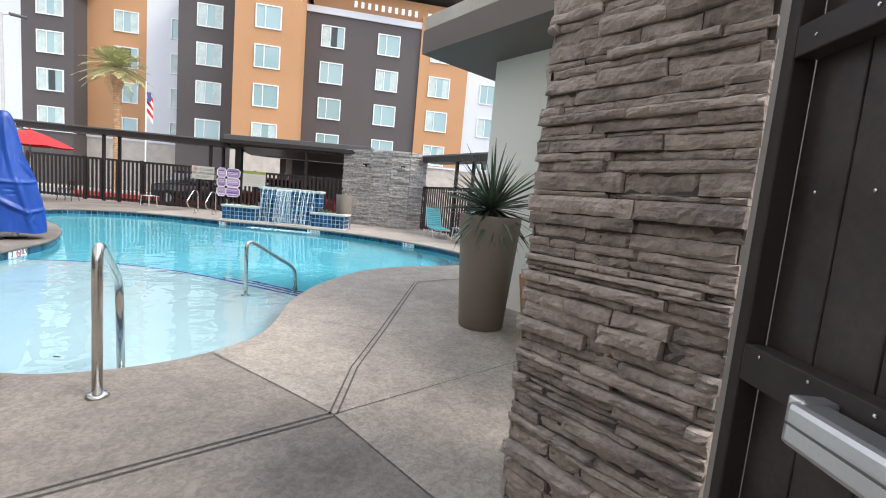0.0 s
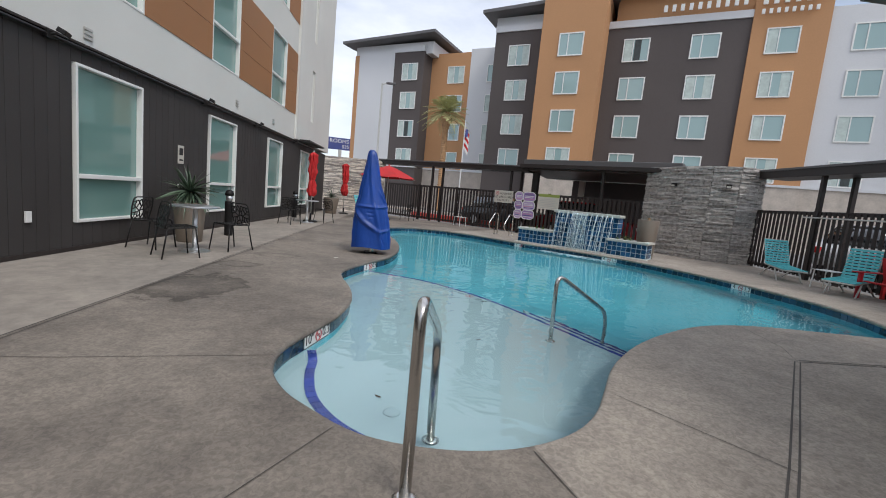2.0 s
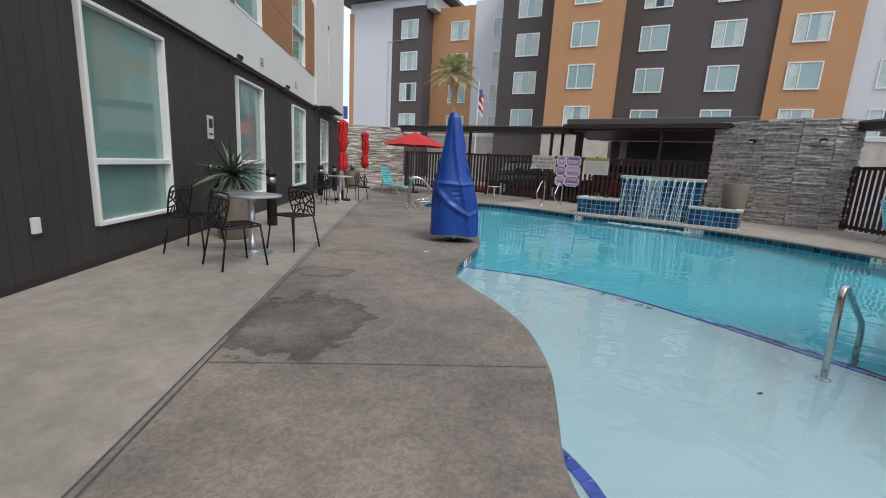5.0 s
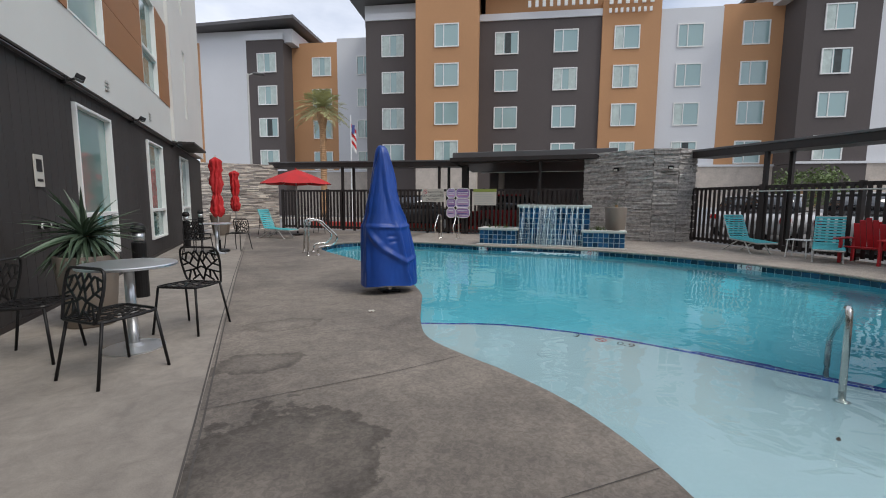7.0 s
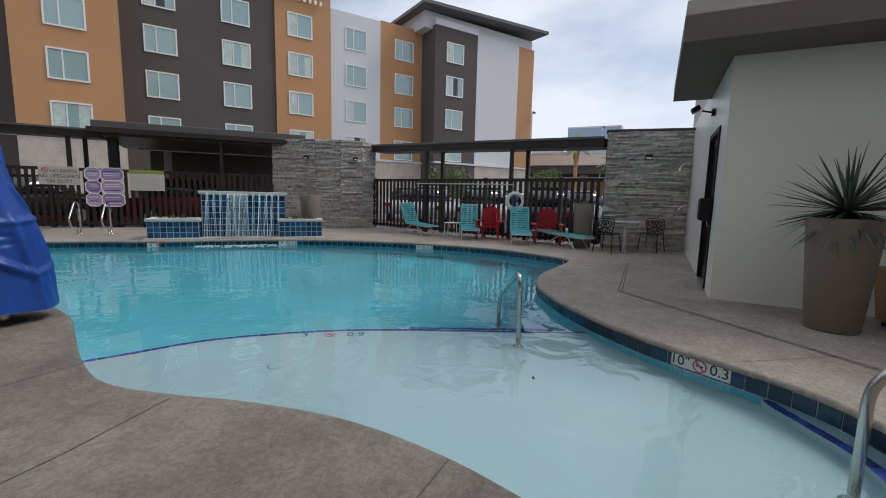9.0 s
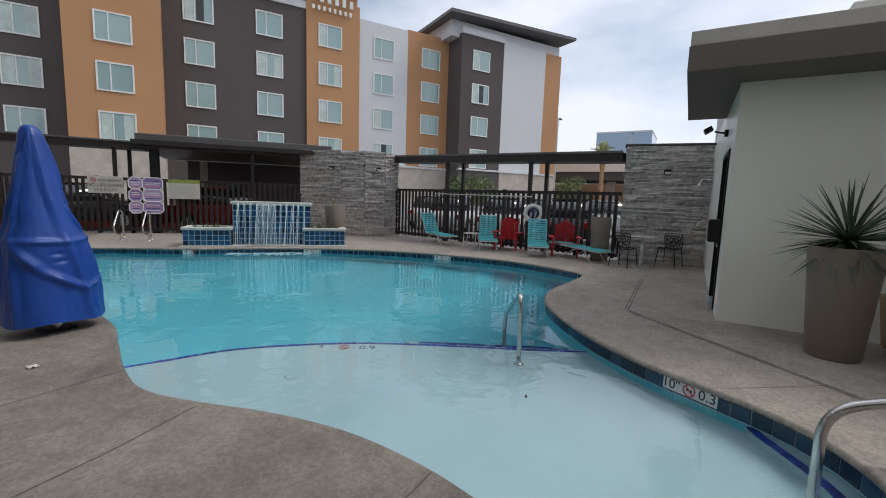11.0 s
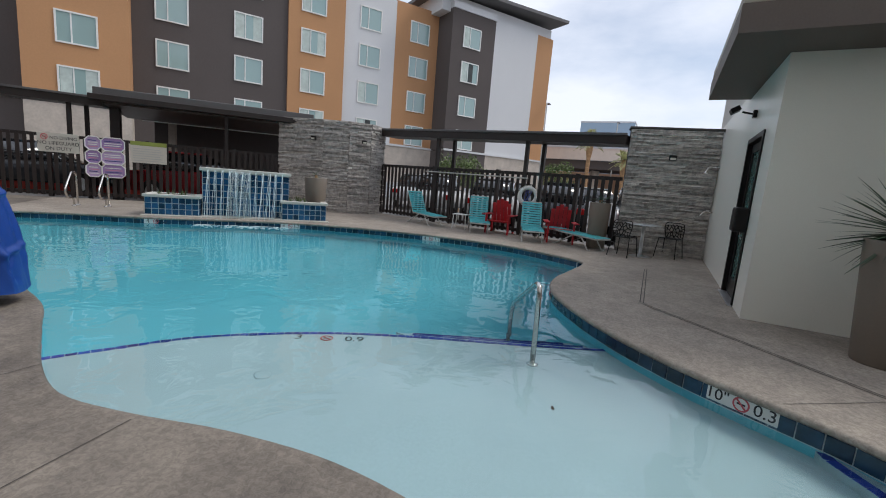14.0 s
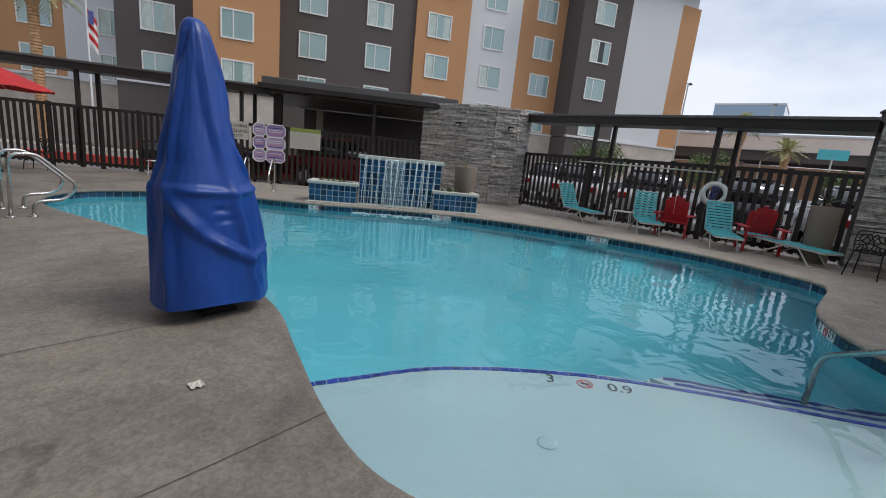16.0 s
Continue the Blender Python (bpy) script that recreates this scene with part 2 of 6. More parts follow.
def water_material():
    mat = bpy.data.materials.new("pool_water")
    mat.use_nodes = True
    nd, ln = mat.node_tree.nodes, mat.node_tree.links
    bs = nd["Principled BSDF"]
    bs.inputs["Base Color"].default_value = (0.80, 0.965, 0.985, 1)
    bs.inputs["Transmission Weight"].default_value, bs.inputs["IOR"].default_value, bs.inputs["Roughness"].default_value = 1, 1.33, 0.015
    geo = nd.new("ShaderNodeNewGeometry")
    n1, n2 = nd.new("ShaderNodeTexNoise"), nd.new("ShaderNodeTexNoise")
    n1.inputs["Scale"].default_value, n1.inputs["Detail"].default_value, n1.inputs["Distortion"].default_value = 2.6, 2, 0.6
    n2.inputs["Scale"].default_value, n2.inputs["Detail"].default_value = 0.5, 1
    for n in (n1, n2):
        ln.new(geo.outputs["Position"], n.inputs["Vector"])
    mu = nd.new("ShaderNodeMath")
    mu.operation = "MULTIPLY"
    ln.new(n1.outputs["Fac"], mu.inputs[0])
    ln.new(n2.outputs["Fac"], mu.inputs[1])
    bp = nd.new("ShaderNodeBump")
    bp.inputs["Strength"].default_value, bp.inputs["Distance"].default_value = 0.30, 0.06
    ln.new(mu.outputs[0], bp.inputs["Height"])
    ln.new(bp.outputs["Normal"], bs.inputs["Normal"])
    return mat


def glass_material(name, color, rough=0.05):
    mat = bpy.data.materials.new(name)
    mat.use_nodes = True
    bs = mat.node_tree.nodes["Principled BSDF"]
    bs.inputs["Base Color"].default_value = (*color, 1)
    bs.inputs["Roughness"].default_value, bs.inputs["Specular IOR Level"].default_value = rough, 0.9
    bs.inputs["Coat Weight"].default_value, bs.inputs["Coat Roughness"].default_value = 0.6, 0.02
    return mat


M_DECK = concrete_deck("deck_concrete", (0.272, 0.239, 0.208), (0.64, 0.635, 0.64), 0.26, ((2.38, 2.08, 0.50, 0.66, 0.56), (2.28, 3.56, 0.36, 0.24, 0.64), (2.5, 4.6, 0.40, 0.22, 0.76), (3.2, -2.6, 0.25, 0.2, 0.7)))
M_DECK_EAST = concrete_deck("deck_concrete_east", (0.39, 0.346, 0.302), (0.80, 0.79, 0.785), 0.27)
M_DECK_WALK = concrete_deck("deck_concrete_smooth", (0.33, 0.297, 0.263), (0.84, 0.835, 0.83), 0.05)
M_WATER = water_material()
M_SHELF = material("pool_plaster", (0.345, 0.452, 0.49), 0.7, 0, 0.05, 40, 1.2, 0.02)
# blue plaster with the light absorption of deep water painted into the colour
M_DEEP = material("plaster_with_water_tint", (0.10, 0.43, 0.525), 0.7, 0, 0.08, 40, 0.6, 0.02)
M_TILE = material("blue_pool_tile", (0.016, 0.052, 0.10), 0.16, 0, 0.25, 25, 6, 0.02, per_object=0.5)
M_TILE_LINE = material("cobalt_line_tile", (0.02, 0.045, 0.28), 0.25, 0, 0.2, 25, 6, 0.02, per_object=0.4)
M_TILE_FALL = material("waterfall_tile", (0.02, 0.085, 0.185), 0.14, 0, 0.25, 25, 5, 0.02, per_object=0.6)
M_GROUT = material("grout", (0.50, 0.56, 0.58), 0.8, 0, 0.08)
M_CAP = material("precast_cap", (0.58, 0.57, 0.52), 0.7, 0, 0.07, 50, 2, 0.1)
M_DARKWALL = material("charcoal_fibre_board", (0.052, 0.047, 0.045), 0.7, 0, 0.10, 70, 0.7, 0.12, spec=0.3, per_object=0.12)
M_WHITEWALL = material("white_stucco", (0.66, 0.65, 0.61), 0.85, 0, 0.04, 120, 0.5, 0.15)
M_CREAM = material("cream_stucco", (0.82, 0.81, 0.735), 0.36, 0, 0.03, 110, 0.4, 0.1)
M_BROWNPANEL = material("rust_brown_panel", (0.33, 0.15, 0.062), 0.6, 0, 0.07, 60, 0.6, 0.08)
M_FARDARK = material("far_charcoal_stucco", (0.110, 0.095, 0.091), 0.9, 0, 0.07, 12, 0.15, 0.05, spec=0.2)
M_FARBROWN = material("far_ochre_stucco", (0.49, 0.26, 0.125), 0.85, 0, 0.06, 12, 0.15, 0.05)
M_FARWHITE = material("far_pale_grey_stucco", (0.64, 0.645, 0.655), 0.85, 0, 0.04, 12, 0.15, 0.05)
M_FARSTONE = material("far_stone_base", (0.50, 0.44, 0.38), 0.85, 0, 0.12, 8, 1.5, 0.1)
M_TRIM = material("white_window_trim", (0.78, 0.78, 0.75), 0.45, 0, 0.03, 60, 2, 0.03)
M_PANE = glass_material("teal_window_glass", (0.17, 0.30, 0.27), 0.06)
M_PANE_FAR = glass_material("far_window_glass", (0.27, 0.40, 0.39), 0.12)
M_CURTAIN = material("pale_curtain", (0.52, 0.60, 0.56), 0.8, 0, 0.12, 6, 2, 0.0)
# near-black colour painting the shade of an unlit room
M_ROOM = material("painted_room_shade", (0.05, 0.06, 0.06), 0.7, 0, 0.2, 4, 2, 0.0)
M_BRONZE = material("dark_bronze_paint", (0.038, 0.031, 0.029), 0.45, 0, 0.10, 60, 2, 0.05, spec=0.25)
M_GATE = material("worn_bronze_board", (0.05, 0.041, 0.037), 0.42, 0, 0.28, 45, 5, 0.08, spec=0.35)
M_FASCIA = material("taupe_fascia", (0.15, 0.12, 0.104), 0.6, 0, 0.08, 50, 1.2, 0.06)
M_ROOFEDGE = material("pale_roof_edge", (0.50, 0.46, 0.40), 0.7, 0, 0.1, 40, 1.5, 0.1)
M_STONE = material("stacked_ledgestone", (0.385, 0.325, 0.287), 0.88, 0, 0.18, 60, 12, 1.0, tint=(0.20, 0.172, 0.16), per_object=0.24)
M_STONE_GREY = material("grey_ledgestone", (0.47, 0.44, 0.41), 0.88, 0, 0.26, 30, 9, 0.9, tint=(0.21, 0.195, 0.183), per_object=0.26)
M_STONE_LIGHT = material("sandy_ledgestone", (0.56, 0.50, 0.43), 0.85, 0, 0.22, 30, 4, 0.4, tint=(0.30, 0.265, 0.24), per_object=0.7, island=True)
M_MORTAR = material("stone_backing", (0.085, 0.078, 0.074), 0.95, 0, 0.1)
M_STEEL = material("brushed_steel", (0.62, 0.60, 0.57), 0.24, 1.0, 0.08, 120, 4, 0.03)
M_ALU = material("anodised_aluminium", (0.74, 0.75, 0.76), 0.38, 1.0, 0.05, 150, 3, 0.03)
M_BLACK = material("black_powder_coat", (0.014, 0.013, 0.013), 0.42, 0, 0.12, 90, 4, 0.05, spec=0.25)
M_BLUE = material("royal_blue_vinyl", (0.008, 0.058, 0.31), 0.40, 0, 0.12, 160, 3, 0.08)
M_RED = material("red_canvas", (0.50, 0.016, 0.018), 0.75, 0, 0.14, 120, 3, 0.08)
M_REDPLASTIC = material("red_plastic_wood", (0.52, 0.022, 0.03), 0.5, 0, 0.12, 70, 4, 0.05)
M_TEAL = material("turquoise_strap", (0.085, 0.50, 0.545), 0.5, 0, 0.08, 80, 4, 0.03)
M_GREYFRAME = material("pale_grey_frame", (0.50, 0.49, 0.46), 0.4, 0.2, 0.06, 80, 4, 0.03)
M_POT = material("taupe_resin_pot", (0.185, 0.150, 0.118), 0.55, 0, 0.06, 90, 2, 0.08)
M_POT_TAN = material("tan_resin_planter", (0.34, 0.205, 0.10), 0.5, 0, 0.10, 60, 3, 0.06)
M_SOIL = material("soil", (0.05, 0.037, 0.027), 0.95, 0, 0.25, 60, 8, 0.6)
M_LEAF = material("yucca_leaf", (0.075, 0.115, 0.070), 0.45, 0, 0.2, 30, 5, 0.03, per_object=0.7)
M_PALM = material("palm_frond", (0.42, 0.42, 0.20), 0.6, 0, 0.25, 10, 1.5, 0.03)
M_BARK = material("palm_bark", (0.42, 0.25, 0.13), 0.9, 0, 0.25, 14, 4, 0.5)
M_BUSH = material("shrub_leaf", (0.11, 0.16, 0.045), 0.6, 0, 0.3, 8, 2, 0.0)
M_ASPHALT = material("asphalt", (0.21, 0.205, 0.20), 0.9, 0, 0.15, 40, 0.4, 0.2)
M_SIGN = material("white_sign_face", (0.60, 0.57, 0.50), 0.5, 0, 0.03, 40, 3, 0.0)
M_PLASTIC = material("white_plastic", (0.75, 0.75, 0.73), 0.4, 0, 0.03, 40, 3, 0.0)
M_INK = material("black_lettering", (0.02, 0.02, 0.022), 0.6, 0, 0.05, 40, 3, 0.0)
M_SIGN_PURPLE = material("purple_sign_print", (0.36, 0.24, 0.48), 0.5, 0, 0.05, 40, 3, 0.0)
M_SIGN_LILAC = material("lilac_sign_print", (0.50, 0.38, 0.60), 0.5, 0, 0.05, 40, 3, 0.0)
M_SIGN_ROSE = material("rose_sign_print", (0.62, 0.27, 0.38), 0.5, 0, 0.05, 40, 3, 0.0)
M_SIGN_BLUE = material("navy_sign_print", (0.05, 0.07, 0.24), 0.5, 0, 0.05, 40, 3, 0.0)
M_SIGN_PINK = material("red_sign_print", (0.55, 0.10, 0.12), 0.5, 0, 0.05, 40, 3, 0.0)
M_OLIVE = material("olive_sign_print", (0.30, 0.36, 0.08), 0.5, 0, 0.05, 40, 3, 0.0)
M_FOAM = material("falling_water", (0.75, 0.84, 0.88), 0.15, 0, 0.1, 30, 8, 0.2)
M_SHEET = water_material()
M_SHEET.name = "falling_water_sheet"
M_JOINT = material("joint_sealant", (0.085, 0.077, 0.07), 0.85, 0, 0.15, 60, 5, 0.2)
M_BRIDGE = material("bridge_concrete", (0.76, 0.66, 0.58), 0.85, 0, 0.06, 2, 0.2, 0.05)
M_GLASSTOWER = glass_material("blue_tower_glass", (0.25, 0.36, 0.48), 0.2)
M_KERB = material("red_kerb_paint", (0.62, 0.07, 0.05), 0.7, 0, 0.12, 20, 2, 0.1)
M_SOFFIT = material("brown_soffit", (0.055, 0.04, 0.034), 0.35, 0, 0.12, 30, 1.5, 0.05)
M_DARKGREY = material("dark_roof_metal", (0.11, 0.105, 0.105), 0.5, 0.0, 0.08, 30, 1, 0.05)

# ---- ground, deck and pool ----
WATER_Z = -0.15
POOL = smooth_loop([(x, y, 0) for x, y in (
    (5.02, -0.80), (5.42, -0.76), (5.76, -0.60), (6.03, -0.34), (6.25, 0.01), (6.46, 0.37), (6.70, 0.70), (7.10, 1.13), (7.68, 1.60), (8.4, 2.02), (9.2, 2.19), (10.2, 2.12),
    (10.95, 2.06), (11.42, 2.2), (11.8, 2.95), (12.1, 4.0), (12.05, 5.4), (11.68, 7.0), (11.08, 8.4), (10.27, 9.55), (9.27, 10.49), (8.28, 11.3),
    (7.2, 12.6), (6.2, 13.4), (5.1, 13.65), (4.3, 13.35), (3.75, 12.4), (3.72, 11.3), (4.05, 9.8), (4.38, 8.2), (4.47, 6.8), (4.36, 5.7),
    (4.12, 5.0), (3.85, 4.25), (3.74, 3.7), (3.84, 3.2), (4.02, 2.65), (4.13, 2.05), (4.10, 1.45), (3.99, 0.98), (3.862, 0.48), (3.895, 0.08), (4.06, -0.235),
    (4.27, -0.45), (4.6, -0.70))], 5)
DECK_OUT = [(0.0, -8.0), (0.0, 21.4), (2.9, 21.4), (13.9, 12.0), (15.6, 10.2), (14.2, 1.8), (15.6, -0.1), (15.6, -8.0)]


def split_pours(bm):
    """Divides the deck into its pours: the walkway by the hotel, the stained west deck, the paler east deck."""
    def side(p, a, b):
        return (b[0] - a[0]) * (p[1] - a[1]) - (b[1] - a[1]) * (p[0] - a[0])

    cuts = (((2.06, -1.93), (1.72, 13.0)), ((5.52, -0.76), (5.84, -1.98)), ((6.2, 13.4), (8.6, 16.6)), ((5.84, -1.98), (5.92, -3.3)), ((2.06, -1.975), (5.84, -1.975)))
    for a, b in cuts:
        nrm = Vector((-(b[1] - a[1]), b[0] - a[0], 0)).normalized()
        bmesh.ops.bisect_plane(bm, geom=bm.verts[:] + bm.edges[:] + bm.faces[:], plane_co=(*a, 0), plane_no=nrm, dist=0.0001)
    for f in bm.faces:
        p = f.calc_center_median()
        east = p.x > 4.75 and (side(p, *cuts[3]) > 0 if p.y < -1.975 else side(p, *cuts[1]) > 0 if p.y < 4 else side(p, *cuts[2]) < 0)
        f.material_index = 2 if side(p, *cuts[0]) > 0 else (1 if east else 0)
    return bm


deck = structure("deck", split_pours(fill(bmesh.new(), DECK_OUT, [POOL], 0.0)), M_DECK, "stained textured tan-grey concrete pool deck", "deck")
deck.data.materials.append(M_DECK_EAST)
deck.data.materials.append(M_DECK_WALK)
FAR = 900.0
structure("ground", fill(bmesh.new(), [(-FAR, -FAR), (FAR, -FAR), (FAR, FAR), (-FAR, FAR)], [DECK_OUT], -0.14), M_ASPHALT, "dark asphalt parking ground outside the fence", "ground")


def offset_loop(loop, d):
    """Moves a counter-clockwise outline outwards by d."""
    out, n = [], len(loop)
    for i in range(n):
        t = (loop[(i + 1) % n] - loop[i - 1]).normalized()
        out.append(loop[i] + Vector((t.y, -t.x, 0)) * d)
    return out


def ribbon(bm, loops, closed=True):
    rows = [[bm.verts.new(p) for p in lp] for lp in loops]
    n = len(rows[0])
    for a, b in zip(rows, rows[1:]):
        for i in range(n if closed else n - 1):
            j = (i + 1) % n
            bm.faces.new((a[i], a[j], b[j], b[i]))
    return bm


def at_z(loop, z):
    return [Vector((p[0], p[1], z)) for p in loop]


bm = bmesh.new()
prof = [(0.05, -0.002), (0.0, 0.001), (-0.012, -0.006), (-0.022, -0.02), (-0.024, -0.035), (-0.018, -0.05), (0.0, -0.058), (0.02, -0.058)]
ribbon(bm, [at_z(offset_loop(POOL, d), z) for d, z in prof])
structure("coping", split_pours(bm), M_DECK, "rounded cantilevered concrete pool edge", "coping", True).data.materials.append(M_DECK_EAST)

SHELF_EDGE = smooth_line([(3.6, 4.98, 0), (4.08, 4.90, 0), (4.50, 4.72, 0), (5.0, 4.48, 0), (5.45, 4.10, 0), (5.85, 3.66, 0), (6.15, 3.22, 0), (6.42, 2.75, 0), (6.72, 2.16, 0), (7.0, 1.62, 0), (7.3, 1.08, 0), (7.6, 0.5, 0)], 5)
shelf_area = [tuple(p[:2]) for p in SHELF_EDGE] + [(7.6, -1.3), (3.2, -1.3), (3.2, 4.98)]
STEP_EDGE = smooth_line([(3.6, 1.02, 0), (3.93, 0.97, 0), (4.05, 0.72, 0), (4.09, 0.45, 0), (4.18, 0.12, 0), (4.32, -0.12, 0), (4.5, -0.31, 0), (4.8, -0.50, 0), (5.2, -0.61, 0), (5.5, -0.56, 0), (5.75, -0.42, 0), (5.94, -0.30, 0), (6.09, -0.23, 0), (6.4, -0.21, 0)], 5)
step_area = [tuple(p[:2]) for p in STEP_EDGE] + [(6.4, -1.3), (3.4, -1.3), (3.4, 1.02)]
SHELF_Z, STEP_Z, DEEP_Z = -0.40, -0.26, -1.25


def slab(outline, top, bottom):
    bm = bmesh.new()
    vs = [bm.verts.new((x, y, top)) for x, y in outline]
    ws = [bm.verts.new((x, y, bottom)) for x, y in outline]
    bm.faces.new(vs)
    n = len(vs)
    for i in range(n):
        j = (i + 1) % n
        bm.faces.new((vs[i], ws[i], ws[j], vs[j]))
    bmesh.ops.triangulate(bm, faces=[f for f in bm.faces if len(f.verts) > 4])
    bmesh.ops.recalc_face_normals(bm, faces=bm.faces)
    return bm


structure("pool_floor", bm_box((3.0, -1.4, -1.3), (13.0, 14.6, DEEP_Z)), M_DEEP, "turquoise plaster floor of the deep pool", "pool floor")
structure("pool_shelf", slab(shelf_area, SHELF_Z, DEEP_Z), M_SHELF, "pale plaster sun shelf under shallow water", "pool shelf")
structure("pool_step", slab(step_area, STEP_Z, SHELF_Z - 0.05), M_SHELF, "pale curved entry step under water", "pool step")
for k, (dx, z) in enumerate(((0.30, -0.66), (0.60, -0.92))):
    tread = [(6.35 + dx * 0.5, 3.2 + dx * 0.2)] + [(p.x + dx * 0.88, p.y + dx * 0.47) for p in SHELF_EDGE if p.y < 3.0] + [(7.3, 0.4), (6.5, 2.0)]
    structure("pool_stair_" + str(k + 1), slab(tread, z, DEEP_Z), M_SHELF, "plaster stair tread under water with dark edge", "pool stair")
bm = bmesh.new()
ribbon(bm, [at_z(offset_loop(POOL, 0.012), z) for z in (-0.05, -0.22, DEEP_Z)])
structure("pool_wall", bm, M_DEEP, "plaster pool wall, turquoise with the water's tint painted in", "pool wall", True)
bm = bmesh.new()
ribbon(bm, [at_z(offset_loop(POOL, 0.008), z) for z in (-0.05, -0.24)])
bmesh.ops.recalc_face_normals(bm, faces=bm.faces)
structure("tile_bed", bm, M_GROUT, "pale grout bed of the waterline tiles", "tile bed", True)
wat = structure("water", fill(bmesh.new(), offset_loop(POOL, 0.006), [], WATER_Z), M_WATER, "clear turquoise pool water with small ripples", "water")
wat.visible_shadow = False


def arc_points(loop, step, closed=True):
    """Even steps along a line: points and headings."""
    pts = loop + [loop[0]] if closed else loop
    out, left = [], 0.0
    for a, b in zip(pts, pts[1:]):
        d = (b - a).length
        while left <= d:
            p = a.lerp(b, left / d)
            out.append((p, math.degrees(math.atan2(b.y - a.y, b.x - a.x))))
            left += step
        left -= d
    return out


# ---- hotel wing beside the deck ----
WIN = [(3.58, 5.03), (7.40, 8.84), (11.22, 12.64), (14.98, 16.38)]
W_LO, W_HI = 0.40, 2.60
hotel = thing("hotel_wing", "hotel wing with charcoal boards below and white stucco above", "building", kind="structure")


def wall_with_holes(x0, x1, y0, y1, z0, z1, holes):
    bm = bmesh.new()
    ys = sorted({y0, y1, *[h[0] for h in holes], *[h[1] for h in holes]})
    for a, b in zip(ys, ys[1:]):
        cut = sorted((h[2], h[3]) for h in holes if h[0] < (a + b) / 2 < h[1])
        z = z0
        for lo, hi in cut:
            if lo > z:
                box(bm, (x0, a, z), (x1, b, lo))
            z = hi
        if z < z1:
            box(bm, (x0, a, z), (x1, b, z1))
    return bm


HOTEL_END = 19.6
part("lower_wall", wall_with_holes(-0.35, -0.03, -12, HOTEL_END, -0.1, 2.84, [(a, b, W_LO, W_HI) for a, b in WIN]), M_DARKWALL, hotel, "charcoal board backing wall")
UP = [(z, z + 2.15) for z in (3.78, 6.96, 10.14, 13.32)]
up_holes = [(a, b, lo, hi) for a, b in WIN[:3] for lo, hi in UP]
part("upper_wall", wall_with_holes(-0.35, 0.02, -12, 13.9, 2.86, 17.2, up_holes), M_WHITEWALL, hotel, "smooth white stucco wall")
tower_holes = [(15.85, 16.25, lo + 0.1, hi) for lo, hi in UP]
part("stair_tower_wall", wall_with_holes(-0.35, 0.10, 13.9, HOTEL_END, 2.92, 18.5, tower_holes), M_WHITEWALL, hotel, "cream white projecting stucco wall")
for lo, hi in UP:
    for a, b in ((5.05, 7.38), (8.86, 11.2), (12.66, 13.88)):
        for k in range(3):
            h = (hi - lo) / 3
            part("panel", bm_box((0.02, a, lo + k * h + 0.006), (0.035, b, lo + (k + 1) * h - 0.006)), M_BROWNPANEL, hotel)
part("wall_conduit", tube(bmesh.new(), [(0.05, -11, 2.80), (0.05, 14.2, 2.80)], 0.022), M_BLACK, hotel, "dark conduit under the stucco band")
part("flashing", bm_box((-0.03, -12, 2.84), (0.05, 14.3, 2.875), None, 0.004), M_BRONZE, hotel)
part("flashing", bm_box((-0.03, 14.35, 2.90), (0.5, 16.9, 2.96), None, 0.004), M_BRONZE, hotel)
part("base_trim", bm_box((-0.03, -12, 0.0), (0.015, HOTEL_END, 0.06), None, 0.004), M_BRONZE, hotel)


def hotel_window(name, y0, y1, z0, z1, transom, pane_mat=None):
    w = thing(name, "large white-framed hotel window with teal glass and closed blinds", "window", pose(0, y0, z0), kind="structure")
    W, H, f = y1 - y0, z1 - z0, 0.04
    for nm, lo, hi in (("window_frame", (-0.10, 0, 0), (0.03, f, H)), ("window_frame", (-0.10, W - f, 0), (0.03, W, H)),
                       ("window_frame", (-0.10, f, H - f), (0.03, W - f, H)), ("window_frame", (-0.10, f, 0), (0.03, W - f, f)),
                       ("transom", (-0.10, f, transom - z0 - 0.032), (0.025, W - f, transom - z0 + 0.032))):
        part(nm, bm_box(lo, hi, None, 0.006), M_TRIM, w)
    part("pane", bm_box((-0.075, f, f), (-0.06, W - f, transom - z0 - 0.032)), pane_mat or M_PANE, w)
    part("pane", bm_box((-0.075, f, transom - z0 + 0.032), (-0.06, W - f, H - f)), pane_mat or M_PANE, w)
    return w


n = 0
for a, b in WIN:
    n += 1
    hotel_window("window_" + str(n), a, b, W_LO, W_HI, 1.06)
for lo, hi in UP[:3]:
    for a, b in WIN[:3]:
        n += 1
        hotel_window("window_" + str(n), a, b, lo, hi, lo + 0.85)
for lo, hi in UP[:3]:
    n += 1
    hotel_window("window_" + str(n), 15.85, 16.25, lo + 0.1, hi, lo + 0.9)

